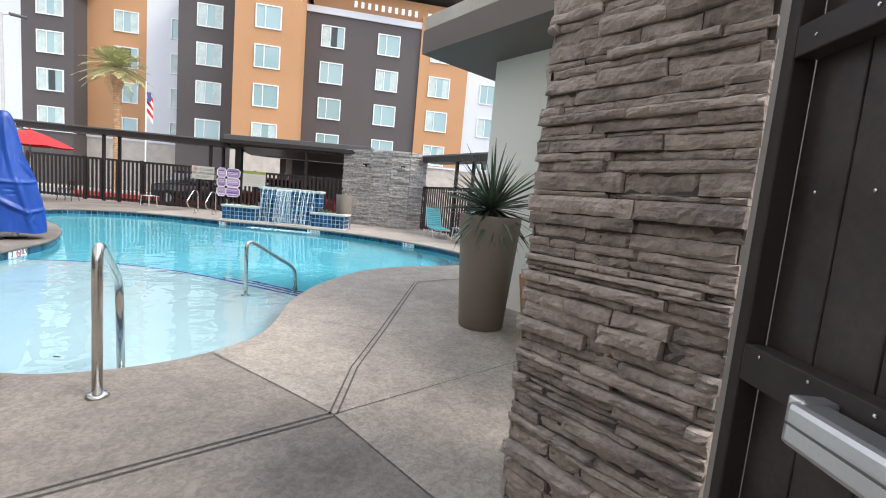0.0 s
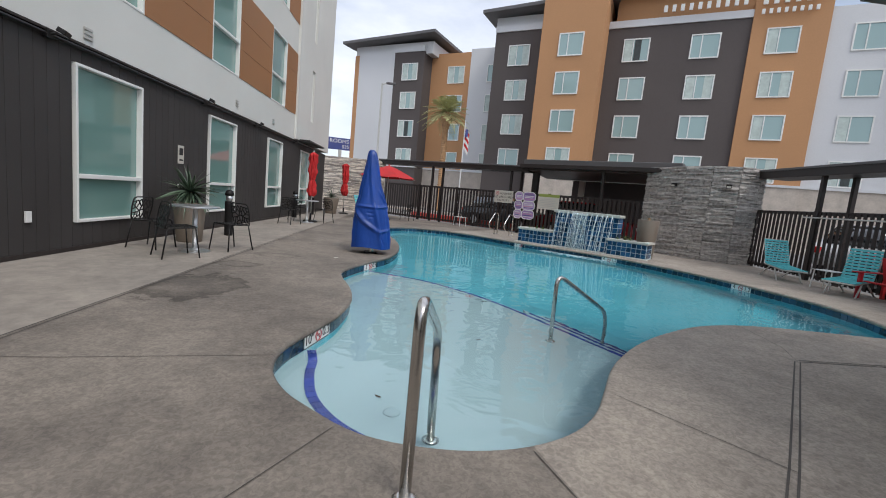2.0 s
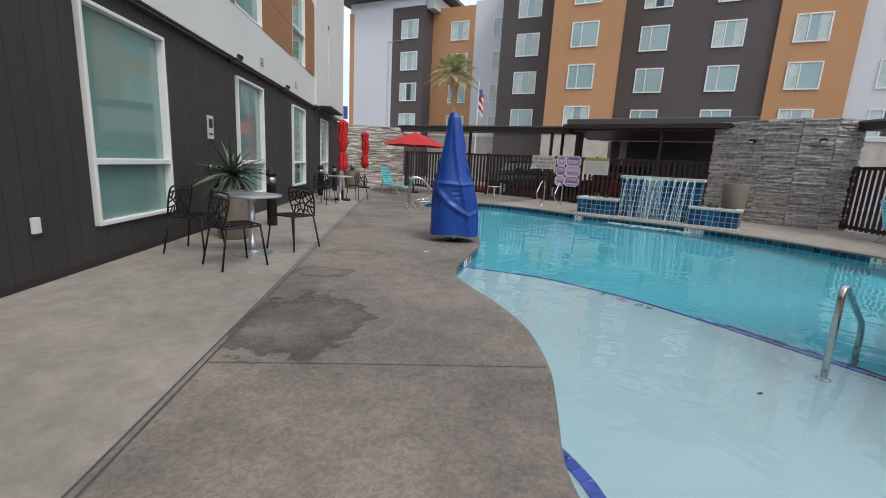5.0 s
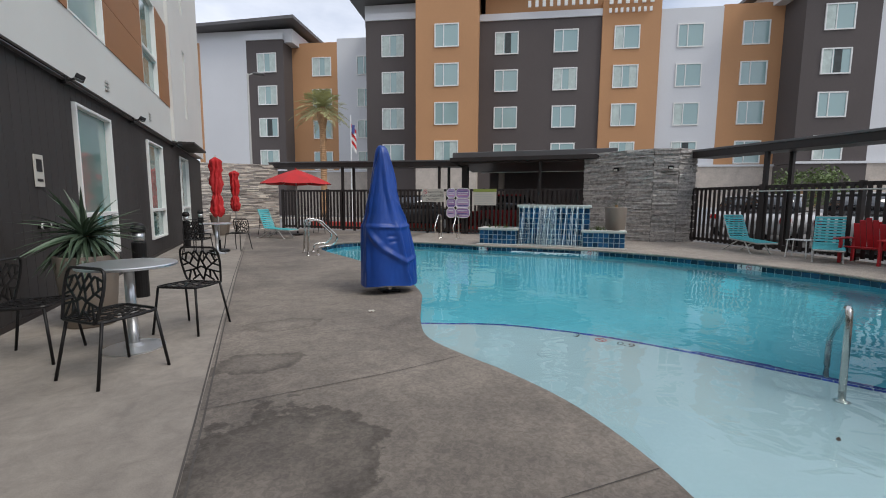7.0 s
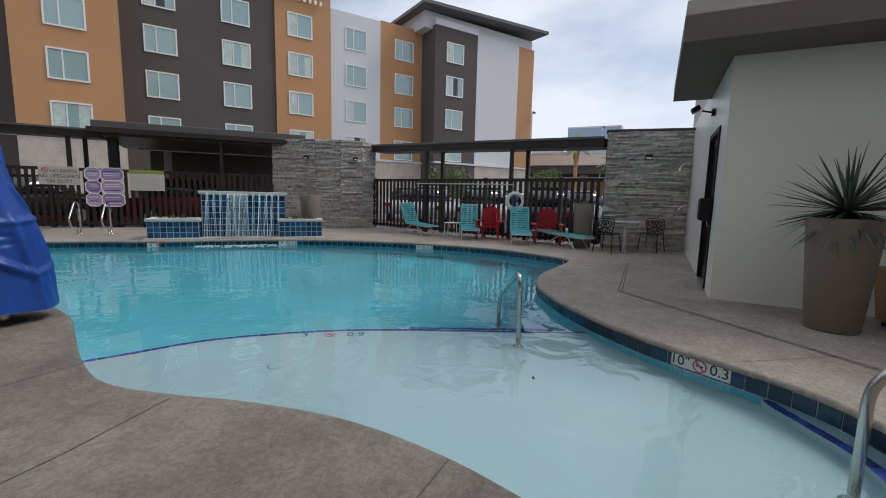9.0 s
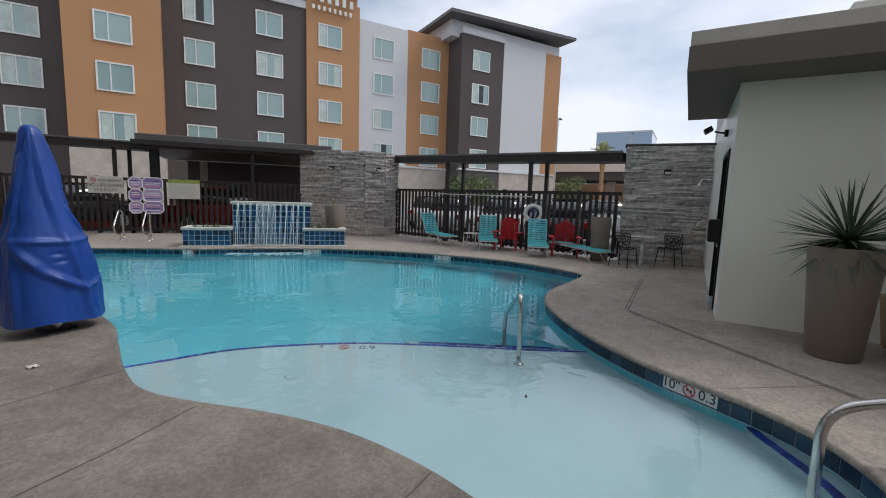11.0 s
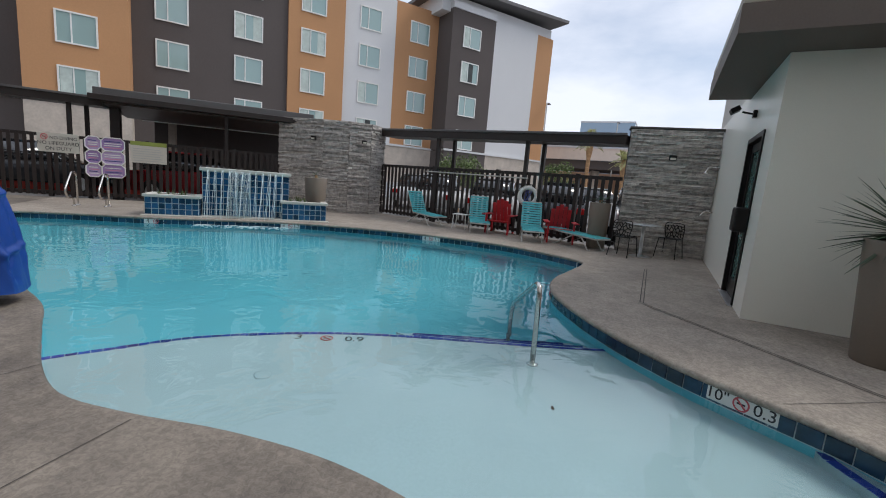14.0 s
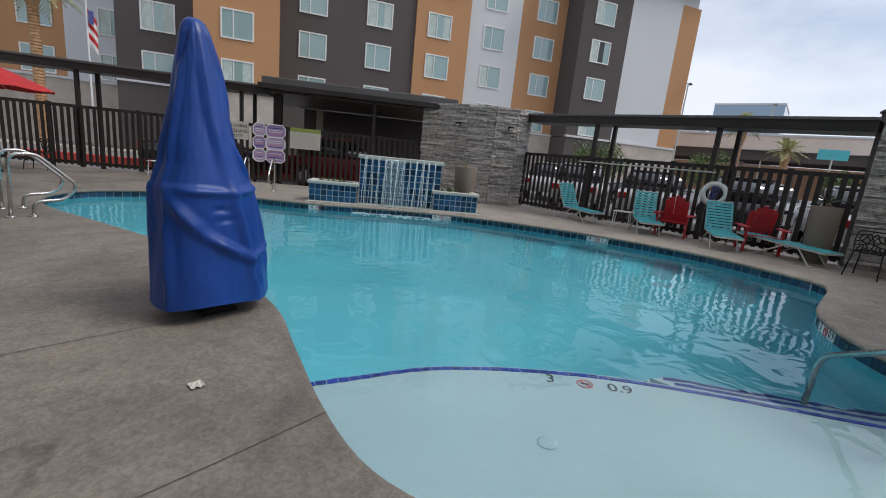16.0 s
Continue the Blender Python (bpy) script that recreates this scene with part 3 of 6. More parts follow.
# ---- stacked stone ----
def stone_mesh(L, h, d, seed, rough=0.012, nx=5, nz=2):
    """A split-face stone: flat back, chipped front towards -y."""
    rnd = random.Random(seed)
    o = Vector((rnd.uniform(-50, 50), rnd.uniform(-50, 50), rnd.uniform(-50, 50)))
    bm = bmesh.new()
    grid = []
    lean = rnd.uniform(-0.3, 0.3) * rough
    for i in range(nx + 1):
        col = []
        for k in range(nz + 1):
            x, z = L * i / nx, h * k / nz
            p = Vector((x * 16, z * 26, 0)) + o
            chip = rough * (0.9 * noise.noise(p) + 0.45 * noise.noise(p * 3.1)) + lean * (k / nz - 0.5) * 2
            if i in (0, nx) or k in (0, nz):
                chip += 0.0035 + rnd.random() * rough * 0.35
            wob = 0.10 * h * noise.noise(Vector((x * 22, k * 7.0, 3)) + o) if 0 < i < nx else 0.0
            col.append(bm.verts.new((x, -d + chip, z + wob)))
        grid.append(col)
    for i in range(nx):
        for k in range(nz):
            bm.faces.new((grid[i][k], grid[i + 1][k], grid[i + 1][k + 1], grid[i][k + 1]))
    back = {}
    for i in (0, nx):
        for k in (0, nz):
            back[i, k] = bm.verts.new((L * i / nx, 0, h * k / nz))
    bm.faces.new([grid[i][0] for i in range(nx, -1, -1)] + [back[0, 0], back[nx, 0]])
    bm.faces.new([grid[i][nz] for i in range(nx + 1)] + [back[nx, nz], back[0, nz]])
    bm.faces.new([grid[0][k] for k in range(nz + 1)] + [back[0, nz], back[0, 0]])
    bm.faces.new([grid[nx][k] for k in range(nz, -1, -1)] + [back[nx, 0], back[nx, nz]])
    return bm


def courses(length, height, lo, hi, short, long, rnd):
    """Stones of a wall face as (s, z, length, height)."""
    z = 0.0
    while z < height - 0.01:
        h = min(rnd.uniform(lo, hi), height - z)
        s = -rnd.uniform(0, short)
        while s < length:
            L = rnd.uniform(short, long)
            a, b = max(s, 0), min(s + L, length)
            if b - a > 0.03:
                yield a, z, b - a, h
            s += L
        z += h


def stone_wall(name, p0, p1, height, thick, mat, label, seed, lo=0.028, hi=0.052, short=0.2, long=0.75, z0=0.0, single=False):
    """A wall whose face lies on the right-hand side of p0 to p1, dressed with stones."""
    p0, p1 = Vector((*p0, z0)), Vector((*p1, z0))
    u = (p1 - p0).normalized()
    nrm = Vector((u.y, -u.x, 0))
    L = (p1 - p0).length
    m = Matrix(((u.x, -nrm.x, 0, p0.x), (u.y, -nrm.y, 0, p0.y), (0, 0, 1, z0), (0, 0, 0, 1)))
    w = thing(name, label, "stone wall", m, kind="structure")
    part("backing", bm_box((0, 0.0, 0), (L, thick, height)), M_MORTAR if mat is not M_STONE_LIGHT else M_STONE_LIGHT, w)
    rnd = random.Random(seed)
    bm = bmesh.new()
    for a, z, l, h in courses(L, height, lo, hi, short, long, rnd):
        one = stone_mesh(l - 0.004, h - 0.004, rnd.uniform(0.012, 0.075), rnd.random(), 0.012, 3, 1)
        if single:
            part("stone", one, mat, w, at=Matrix.Translation((a, 0.0, z)))
            continue
        me = bpy.data.meshes.new("tmp")
        one.to_mesh(me)
        one.free()
        me.transform(Matrix.Translation((a, 0.0, z)))
        bm.from_mesh(me)
        bpy.data.meshes.remove(me)
    if single:
        bm.free()
    else:
        part("stones", bm, mat, w)["kind"] = "stuff"
    return w


# ---- pool house ----
PH_X, PH_Y = 8.74, -0.12
house = thing("pool_house", "low pool house with smooth cream stucco walls and deep taupe eaves", "building", kind="structure")
D0, D1, DZ = 9.35, 10.5, 2.28
bm = wall_with_holes(-0.25, 0.0, PH_X, 15.5, 0, 3.10, [(D0, D1, 0.0, DZ)])
rot = Matrix(((0, 1, 0, 0), (1, 0, 0, PH_Y), (0, 0, 1, 0), (0, 0, 0, 1)))
bm.transform(rot)
bmesh.ops.recalc_face_normals(bm, faces=bm.faces)
part("wall", bm, M_CREAM, house)
part("wall", bm_box((PH_X, -7.5, 0), (PH_X + 0.25, PH_Y - 0.25, 3.11)), M_CREAM, house)
E0x, E1x, E0y = 8.0, 11.2, 0.46
bm = bmesh.new()
vs0 = [bm.verts.new((E0x, y, z)) for y, z in ((E0y, 3.0), (E0y, 3.275), (-7.5, 3.275), (-7.5, 3.0))]
vs1 = [bm.verts.new((E1x, y, z)) for y, z in ((E0y, 3.0), (E0y, 3.275), (-7.5, 3.275), (-7.5, 3.0))]
bm.faces.new(vs0)
bm.faces.new(vs1[::-1])
for i in range(4):
    j = (i + 1) % 4
    bm.faces.new((vs0[j], vs0[i], vs1[i], vs1[j]))
bmesh.ops.recalc_face_normals(bm, faces=bm.faces)
part("fascia", bm, M_FASCIA, house, "taupe boxed eave and fascia")
part("roof_edge", bm_box((E0x + 0.01, -7.5, 3.278), (E1x - 0.02, E0y - 0.01, 3.44), None, 0.01), M_ROOFEDGE, house, "pale weathered metal roof edge")
part("parapet_wall", bm_box((11.2, -7.5, 3.1), (15.5, PH_Y - 0.002, 3.9)), M_WHITEWALL, house, "higher white wall behind")
part("roof_unit", bm_box((9.4, -3.0, 3.44), (10.6, -1.2, 4.0), None, 0.03), M_WHITEWALL, house, "pale roof-top equipment box")

# ---- stone walls ----
stone_wall("wall_stone_east", (14.02, 1.80), (14.30, -0.10), 2.93, 0.35, M_STONE_GREY, "grey stacked ledgestone wall beside the pool house", 3, single=True)
stone_wall("wall_stone_far", (-0.6, 21.5), (2.9, 21.5), 2.95, 0.4, M_STONE_LIGHT, "tall sandy stacked ledgestone wall at the deck's end", 5)
TOW = [(13.25, 12.7), (13.75, 11.2), (14.15, 10.45), (14.75, 10.02), (15.6, 10.05)]
for k, (a, b) in enumerate(zip(TOW, TOW[1:])):
    stone_wall("wall_stone_tower_" + str(k + 1), a, b, 3.05, 0.3, M_STONE_GREY, "grey stacked ledgestone curved tower wall", 11 + k, single=True)

# ---- fences with flat shade canopies ----
def canopy_run(name, p0, p1, z0, z1, depth, posts, label):
    p0, p1 = Vector((*p0, 0)), Vector((*p1, 0))
    u = (p1 - p0).normalized()
    L = (p1 - p0).length
    m = Matrix(((u.x, -u.y, 0, p0.x), (u.y, u.x, 0, p0.y), (0, 0, 1, 0), (0, 0, 0, 1)))
    c = thing(name, label, "canopy", m, kind="structure")
    bm = bm_box((0, -0.15, -0.11), (L, depth, 0.11), None, 0.01)
    for v in bm.verts:
        v.co.z += z0 + (z1 - z0) * v.co.x / L
    part("roof_slab", bm, M_BRONZE, c)
    bm = bm_box((0, -0.18, 0.09), (L, -0.10, 0.15), None, 0.005)
    for v in bm.verts:
        v.co.z += z0 + (z1 - z0) * v.co.x / L
    part("gutter_edge", bm, M_DARKGREY, c)
    for s in posts:
        for y in (0.0, depth - 0.15):
            zt = z0 + (z1 - z0) * s / L - 0.11
            part("post", bm_box((s - 0.05 + 0.25 * (y > 0), y - 0.05, 0 if y == 0 else -0.14), (s + 0.05 + 0.25 * (y > 0), y + 0.05, zt), None, 0.004), M_BRONZE, c)
    return c


def picket_fence(name, p0, p1, top, label, step=0.17):
    p0, p1 = Vector((*p0, 0)), Vector((*p1, 0))
    u = (p1 - p0).normalized()
    L = (p1 - p0).length
    m = Matrix(((u.x, -u.y, 0, p0.x), (u.y, u.x, 0, p0.y), (0, 0, 1, 0), (0, 0, 0, 1)))
    f = thing(name, label, "fence", m, kind="structure")
    for z in (0.14, top - 0.04):
        part("rail", bm_box((0, -0.06, z - 0.05), (L, 0.03, z + 0.04), None, 0.005), M_BRONZE, f)
    me = link_mesh("picket", bm_box((-0.045, -0.012, 0.06), (0.045, 0.012, top - 0.03), None, 0.003), M_BRONZE)
    s = 0.08
    while s < L:
        shared("picket", me, f, pose(s, -0.073, 0, 0, random.uniform(-0.25, 0.25), 0))
        s += step
    s = 0.0
    while s <= L + 0.1:
        part("fence_post", bm_box((s - 0.05, -0.02, 0), (s + 0.05, 0.09, top + 0.03), None, 0.004), M_BRONZE, f)
        s += 2.4
    return f


picket_fence("fence_left", (3.05, 21.35), (13.3, 12.72), 1.80, "dark bronze picket fence along the parking lot")
picket_fence("fence_right", (15.55, 10.05), (14.1, 1.85), 1.78, "dark bronze picket fence behind the sun loungers")
canopy_run("canopy_left", (2.6, 21.75), (9.6, 15.9), 2.93, 2.82, 0.7, (3.8, 8.3), "flat dark bronze shade canopy on slim posts")
canopy_run("canopy_right", (15.45, 9.95), (14.05, 1.85), 2.85, 2.66, 0.7, (2.45, 5.6), "flat dark bronze shade canopy above the fence")
u = Vector((10.3, -8.65, 0)).normalized()
cm = Matrix(((u.x, -u.y, 0, 9.35), (u.y, u.x, 0, 16.0), (0, 0, 1, 0), (0, 0, 0, 1)))
patio = thing("covered_patio", "dark covered patio roof behind the waterfall", "canopy", cm, kind="structure")
part("roof_slab", bm_box((0, -0.35, 2.86), (6.9, 5.0, 3.02), None, 0.01), M_BRONZE, patio)
part("roof_sheet", bm_box((0.05, -0.1, 3.02), (6.2, 5.0, 3.24), None, 0.02), M_DARKGREY, patio, "grey sloping metal roof sheet")
bm = bmesh.new()
vs = [bm.verts.new(p) for x in (0.25, 6.0) for p in ((x, 0.0, 2.86), (x, 0.0, 2.80), (x + 0.25, 1.5, 2.56), (x + 0.25, 1.5, 2.86))]
for i in range(4):
    j = (i + 1) % 4
    bm.faces.new((vs[i], vs[j], vs[4 + j], vs[4 + i]))
bm.faces.new(vs[:4][::-1])
bm.faces.new(vs[4:])
bmesh.ops.recalc_face_normals(bm, faces=bm.faces)
part("soffit", bm, M_SOFFIT, patio, "sloping brown boarded soffit")
# added sheet; its charcoal colour stands for the shade deep under the roof
part("dark_backdrop", bm_box((0.6, 4.7, -0.14), (6.6, 5.0, 2.86)), M_FARDARK, patio, "added dark backdrop for the shaded depth under the patio roof")
part("pier", bm_box((0.3, 0.4, -0.14), (0.55, 0.65, 2.86), None, 0.01), M_BRONZE, patio)
part("pier", bm_box((1.2, 3.9, -0.14), (1.45, 4.15, 2.86), None, 0.01), M_FARSTONE, patio)
part("post", bm_box((3.45, -0.05, 0), (3.55, 0.05, 2.86), None, 0.004), M_BRONZE, patio)
part("trim_strip", bm_box((0.9, 1.47, 2.53), (6.0, 1.53, 2.558)), M_TRIM, patio, "pale metal trim under the soffit")

# ---- hotel across the street ----
FU, FN = Vector((math.cos(radians(-30)), math.sin(radians(-30)), 0)), Vector((0.5, math.cos(radians(30)), 0))
FM = Matrix(((FU.x, FN.x, 0, 0), (FU.y, FN.y, 0, 0), (0, 0, 1, 0), (0, 0, 0, 1)))
far_hotel = thing("far_hotel", "five-storey hotel in charcoal, ochre and pale grey bands", "building", FM, kind="structure")
TOPS = (15.5, 12.45, 9.4, 6.32)
SECT = [  # start, end, depth line, top, material, windows
    (-28.2, -27.6, 41.4, 16.7, M_FARBROWN, ()), (-27.6, -22.7, 41.4, 17.0, M_FARWHITE, ()), (-22.7, -18.9, 41.4, 16.7, M_FARDARK, (-21.6,)),
    (-18.9, -14.2, 43.2, 16.9, M_FARBROWN, (-16.8,)), (-14.2, -9.6, 43.2, 17.2, M_FARWHITE, (-12.2,)), (-9.75, -5.0, 38.5, 16.7, M_FARDARK, (-8.35,)),
    (-5.0, 0.05, 36.7, 19.4, M_FARBROWN, (-3.45,)), (0.05, 10.0, 39.0, 16.4, M_FARDARK, (1.35, 6.2)), (10.0, 14.5, 38.8, 17.5, M_FARBROWN, (10.95,)),
    (14.5, 19.2, 39.0, 16.7, M_FARWHITE, (15.85,)), (19.2, 23.8, 39.0, 16.8, M_FARBROWN, (20.65,)), (23.6, 28.5, 36.6, 16.75, M_FARDARK, (24.85,)),
    (28.5, 34.0, 36.6, 16.95, M_FARWHITE, ()), (34.0, 36.2, 36.6, 16.9, M_FARBROWN, ())]


def far_frame(W, H, f=0.09):
    bm = bmesh.new()
    box(bm, (0, -0.08, 0), (W, 0.02, f))
    box(bm, (0, -0.08, H - f), (W, 0.02, H))
    box(bm, (0, -0.08, f), (f, 0.02, H - f))
    box(bm, (W - f, -0.08, f), (W, 0.02, H - f))
    box(bm, (W * 0.36, -0.07, f), (W * 0.36 + 0.07, 0.02, H - f))
    return bm


wf = link_mesh("window_frame", far_frame(1.98, 1.82), M_TRIM)
wp = link_mesh("pane", bm_box((0.08, -0.03, 0.08), (1.9, -0.015, 1.74)), M_PANE_FAR)
wc = link_mesh("curtain", bm_box((0.12, -0.036, 0.1), (0.68, -0.031, 1.72)), M_CURTAIN)
wc2 = link_mesh("curtain", bm_box((1.3, -0.036, 0.1), (1.86, -0.031, 1.72)), M_CURTAIN)
# no real opening: a dark plate over the pane paints the room's shade
wd = link_mesh("dark_opening", bm_box((0.85, -0.036, 0.1), (1.35, -0.031, 1.72)), M_ROOM)
rw = random.Random(4)
for s0, s1, d, top, mat, wins in SECT:
    part("wall", bm_box((s0, d, 4.3), (s1, 56, top)), mat, far_hotel)
    part("base_wall", bm_box((s0, d - 0.12, -0.14), (s1, 56, 4.25)), M_FARSTONE if mat is not M_FARDARK else M_FARDARK, far_hotel, "stone-clad ground storey")
    part("string_course", bm_box((s0, d - 0.22, 4.25), (s1, d + 0.3, 4.42)), M_FARWHITE, far_hotel)
    if mat in (M_FARDARK,):
        part("parapet_cap", bm_box((s0 - 0.02, d - 0.12, top + 0.004), (s1 + 0.02, 56, top + 0.55)), M_FARWHITE, far_hotel)
    for w in wins:
        for zt in TOPS:
            z = zt - 1.82
            win = shared("window", wf, far_hotel, pose(w, d, z))
            shared("pane", wp, win, pose(0, 0, 0))
            k = rw.random()
            if k < 0.55:
                shared("curtain", wc, win, pose(0, 0, 0))
            if k < 0.3:
                shared("curtain", wc2, win, pose(0, 0, 0))
            if 0.3 < k < 0.42:
                shared("dark_opening", wd, win, pose(0, 0, 0))
for s0, s1, d, z0, z1 in ((-29.2, -17.2, 40.2, 17.7, 18.1), (-10.9, 0.6, 37.6, 18.2, 18.7), (-0.4, 15.4, 38.0, 18.8, 19.5), (21.8, 37.2, 35.6, 17.9, 18.5)):
    bm = bm_box((s0, d, 0), (s1, 57, 0.28))
    for v in bm.verts:
        v.co.z += z0 + (z1 - z0) * ((v.co.x - s0) / (s1 - s0))
    part("sloping_roof", bm, M_DARKGREY, far_hotel, "dark sloping metal roof")
    part("roof_wall", bm_box((s0 + 0.9, d + 1.5, 16.5), (s1 - 0.9, 56, z0 + 0.05)), M_FARWHITE if d != 38.0 else M_FARBROWN, far_hotel)

# ---- joints in the deck ----
def joint(pts, width, double=False):
    for off in ((-width, width) if double else (0,)):
        bm = bmesh.new()
        P = [Vector((x, y, 0)) for x, y in pts]
        L, R = [], []
        for i, p in enumerate(P):
            t = (P[min(i + 1, len(P) - 1)] - P[max(i - 1, 0)]).normalized()
            nrm = Vector((-t.y, t.x, 0))
            w = 0.006 if double else width
            L.append(p + nrm * (off + w) + Vector((0, 0, 0.004)))
            R.append(p + nrm * (off - w) + Vector((0, 0, 0.004)))
        ribbon(bm, [R, L], False)
        bmesh.ops.recalc_face_normals(bm, faces=bm.faces)
        structure("deck_joint", bm, M_JOINT, "dark narrow joint in the concrete deck", "joint")


joint([(1.75, 13.0), (1.83, 8.0), (1.9, 5.0), (1.97, 2.68), (2.03, 0.0), (2.06, -1.93)], 0.021, True)
joint([(2.06, -1.93), (3.6, -1.95), (5.84, -1.98)], 0.021, True)
joint([(5.84, -1.98), (6.25, -1.46), (6.9, -0.80), (8.55, 0.92)], 0.021, True)
joint([(8.6, 0.94), (11.5, 1.0)], 0.021, True)
for pts in (((8.55, 0.92), (8.78, 1.35), (8.92, 2.1)), ((5.50, -0.78), (5.7, -1.46), (5.84, -1.98)), ((5.84, -1.98), (5.90, -3.0)),
            ((5.84, -1.98), (7.4, -1.95), (8.8, -1.9)), ((4.46, -0.66), (4.06, -1.36), (3.72, -1.93)), ((6.27, -0.05), (6.50, -0.36), (6.88, -0.85)), ((3.88, 0.25), (2.6, -0.02), (2.05, -0.1)),
            ((4.08, 1.38), (3.0, 1.39), (2.02, 1.39)), ((3.82, 3.11), (3.25, 2.99), (1.96, 2.85)), ((3.84, 4.16), (3.3, 4.15), (2.6, 4.16)), ((4.4, 5.72), (3.2, 5.75), (2.5, 5.74))):
    joint(pts, 0.0028)

# ---- waterline tiles ----
tile_me = link_mesh("tile", bm_box((-0.071, -0.004, -0.075), (0.071, 0.006, 0.075), None, 0.003), M_TILE)
tile_row = thing("waterline_tiles", "row of glossy dark blue waterline tiles", "tiles", kind="structure")
for p, a in arc_points(offset_loop(POOL, 0.003), 0.15):
    shared("tile", tile_me, tile_row, pose(p.x, p.y, -0.135, 0, 0, a))
line_me = link_mesh("tile", bm_box((-0.036, -0.036, -0.004), (0.036, 0.036, 0.006)), M_TILE_LINE)
thin_me = link_mesh("tile", bm_box((-0.036, -0.022, -0.004), (0.036, 0.022, 0.006)), M_TILE_LINE)
shelf_row = thing("shelf_edge_tiles", "line of dark blue tiles on the shelf edge under water", "tiles", kind="structure")
pool_xy = [tuple(p[:2]) for p in POOL]
for p, a in arc_points([q + Vector((-0.04, -0.02, 0)) for q in SHELF_EDGE], 0.078, False):
    if inside((p.x, p.y), pool_xy):
        shared("tile", thin_me, shelf_row, pose(p.x, p.y, SHELF_Z + 0.006, 0, 0, a))
step_row = thing("step_edge_tiles", "curved line of cobalt tiles on the entry step", "tiles", kind="structure")
for p, a in arc_points([q + Vector((0, -0.03, 0)) for q in STEP_EDGE], 0.078, False):
    if inside((p.x, p.y), pool_xy):
        shared("tile", line_me, step_row, pose(p.x, p.y, STEP_Z + 0.006, 0, 0, a))
for k, (dx, z) in enumerate(((0.30, -0.66), (0.60, -0.92))):
    bm = bmesh.new()
    line = [Vector((q.x + dx * 0.88 - 0.05, q.y + dx * 0.47 - 0.02, z + 0.004)) for q in SHELF_EDGE if q.y < 3.0 and inside((q.x + dx * 0.88, q.y + dx * 0.47), pool_xy)]
    ribbon(bm, [line, [q + Vector((0.042, 0.02, 0)) for q in line]], False)
    bmesh.ops.recalc_face_normals(bm, faces=bm.faces)
    structure("stair_edge_line_" + str(k + 1), bm, M_TILE_LINE, "dark tile line on a stair tread under water", "tile line")


def frame_at(origin, right, up):
    r, q = Vector(right).normalized(), Vector(up).normalized()
    nrm = r.cross(q)
    m = Matrix((r, q, nrm)).transposed().to_4x4()
    return Matrix.Translation(origin) @ m


def no_diving(parent, m, r=0.05):
    bm = bmesh.new()
    tube(bm, [m @ Vector((r * math.cos(a), r * math.sin(a), 0.003)) for a in [2 * math.pi * i / 20 for i in range(20)]], r * 0.12, 6, True)
    tube(bm, [m @ Vector((-r * 0.7, r * 0.7, 0.003)), m @ Vector((r * 0.7, -r * 0.7, 0.003))], r * 0.12, 6)
    part("no_diving_ring", bm, M_SIGN_PINK, parent)
    part("diver_mark", bm_box((-r * 0.55, -r * 0.1, 0.001), (r * 0.55, r * 0.15, 0.003), m), M_INK, parent)


def depth_marker(p0, p1, texts, z=-0.10, label="white depth marker tiles with black figures and a no-diving ring"):
    d = Vector((p1[0] - p0[0], p1[1] - p0[1], 0)).normalized()
    inn = Vector((d.y, -d.x, 0))
    if not inside((p0[0] + inn.x * 0.3, p0[1] + inn.y * 0.3), pool_xy):
        d, p0 = -d, p1
        inn = Vector((d.y, -d.x, 0))
    t = thing("depth_marker", label, "depth marker", frame_at(Vector((p0[0], p0[1], z)), d, (0, 0, 1)), "pool depth markers")
    part("plate", bm_box((-0.075, -0.068, -0.004), (0.39, 0.068, 0.004), None, 0.003), M_PLASTIC, t)
    text_mesh(texts[0], 0.12, M_INK, t, pose(0.0, 0, 0.0055))
    no_diving(t, pose(0.16, 0, 0.004), 0.05)
    text_mesh(texts[1], 0.12, M_INK, t, pose(0.31, 0, 0.0055))


def pool_edge_near(x, y, ahead=0.36):
    loop = offset_loop(POOL, -0.004)
    i = min(range(len(loop)), key=lambda k: (loop[k].x - x) ** 2 + (loop[k].y - y) ** 2)
    return tuple(loop[i][:2]), tuple(loop[(i + 2) % len(loop)][:2])


for x, y, tx in ((6.33, 0.14, ("10\"", "0.3")), (3.97, 1.1, ("10\"", "0.3")), (8.5, 2.0, ("3", "0.9")), (12.05, 5.3, ("4", "1.2")), (8.67, 11.05, ("4", "1.2")), (10.85, 9.0, ("4", "1.2")), (4.15, 5.05, ("3", "0.9"))):
    a, b = pool_edge_near(x, y)
    depth_marker(a, b, tx)
lab = thing("depth_figures", "black depth figures on the shelf under water", "depth marker", frame_at(Vector((5.58, 3.76, SHELF_Z + 0.004)), (0.55, -0.84, 0), (0.84, 0.55, 0)), "pool depth markers")
text_mesh("3", 0.155, M_INK, lab, pose(0, 0, 0.002))
text_mesh("0.9", 0.155, M_INK, lab, pose(0.52, 0, 0.002))
no_diving(lab, pose(0.26, 0, 0.0), 0.055)

# ---- pool rails ----
def flange(bm, p, r=0.055):
    lathe(bm, [(r, 0.002), (r, 0.010), (r * 0.75, 0.020), (r * 0.55, 0.022)], 16, Matrix.Translation(p))
    return bm


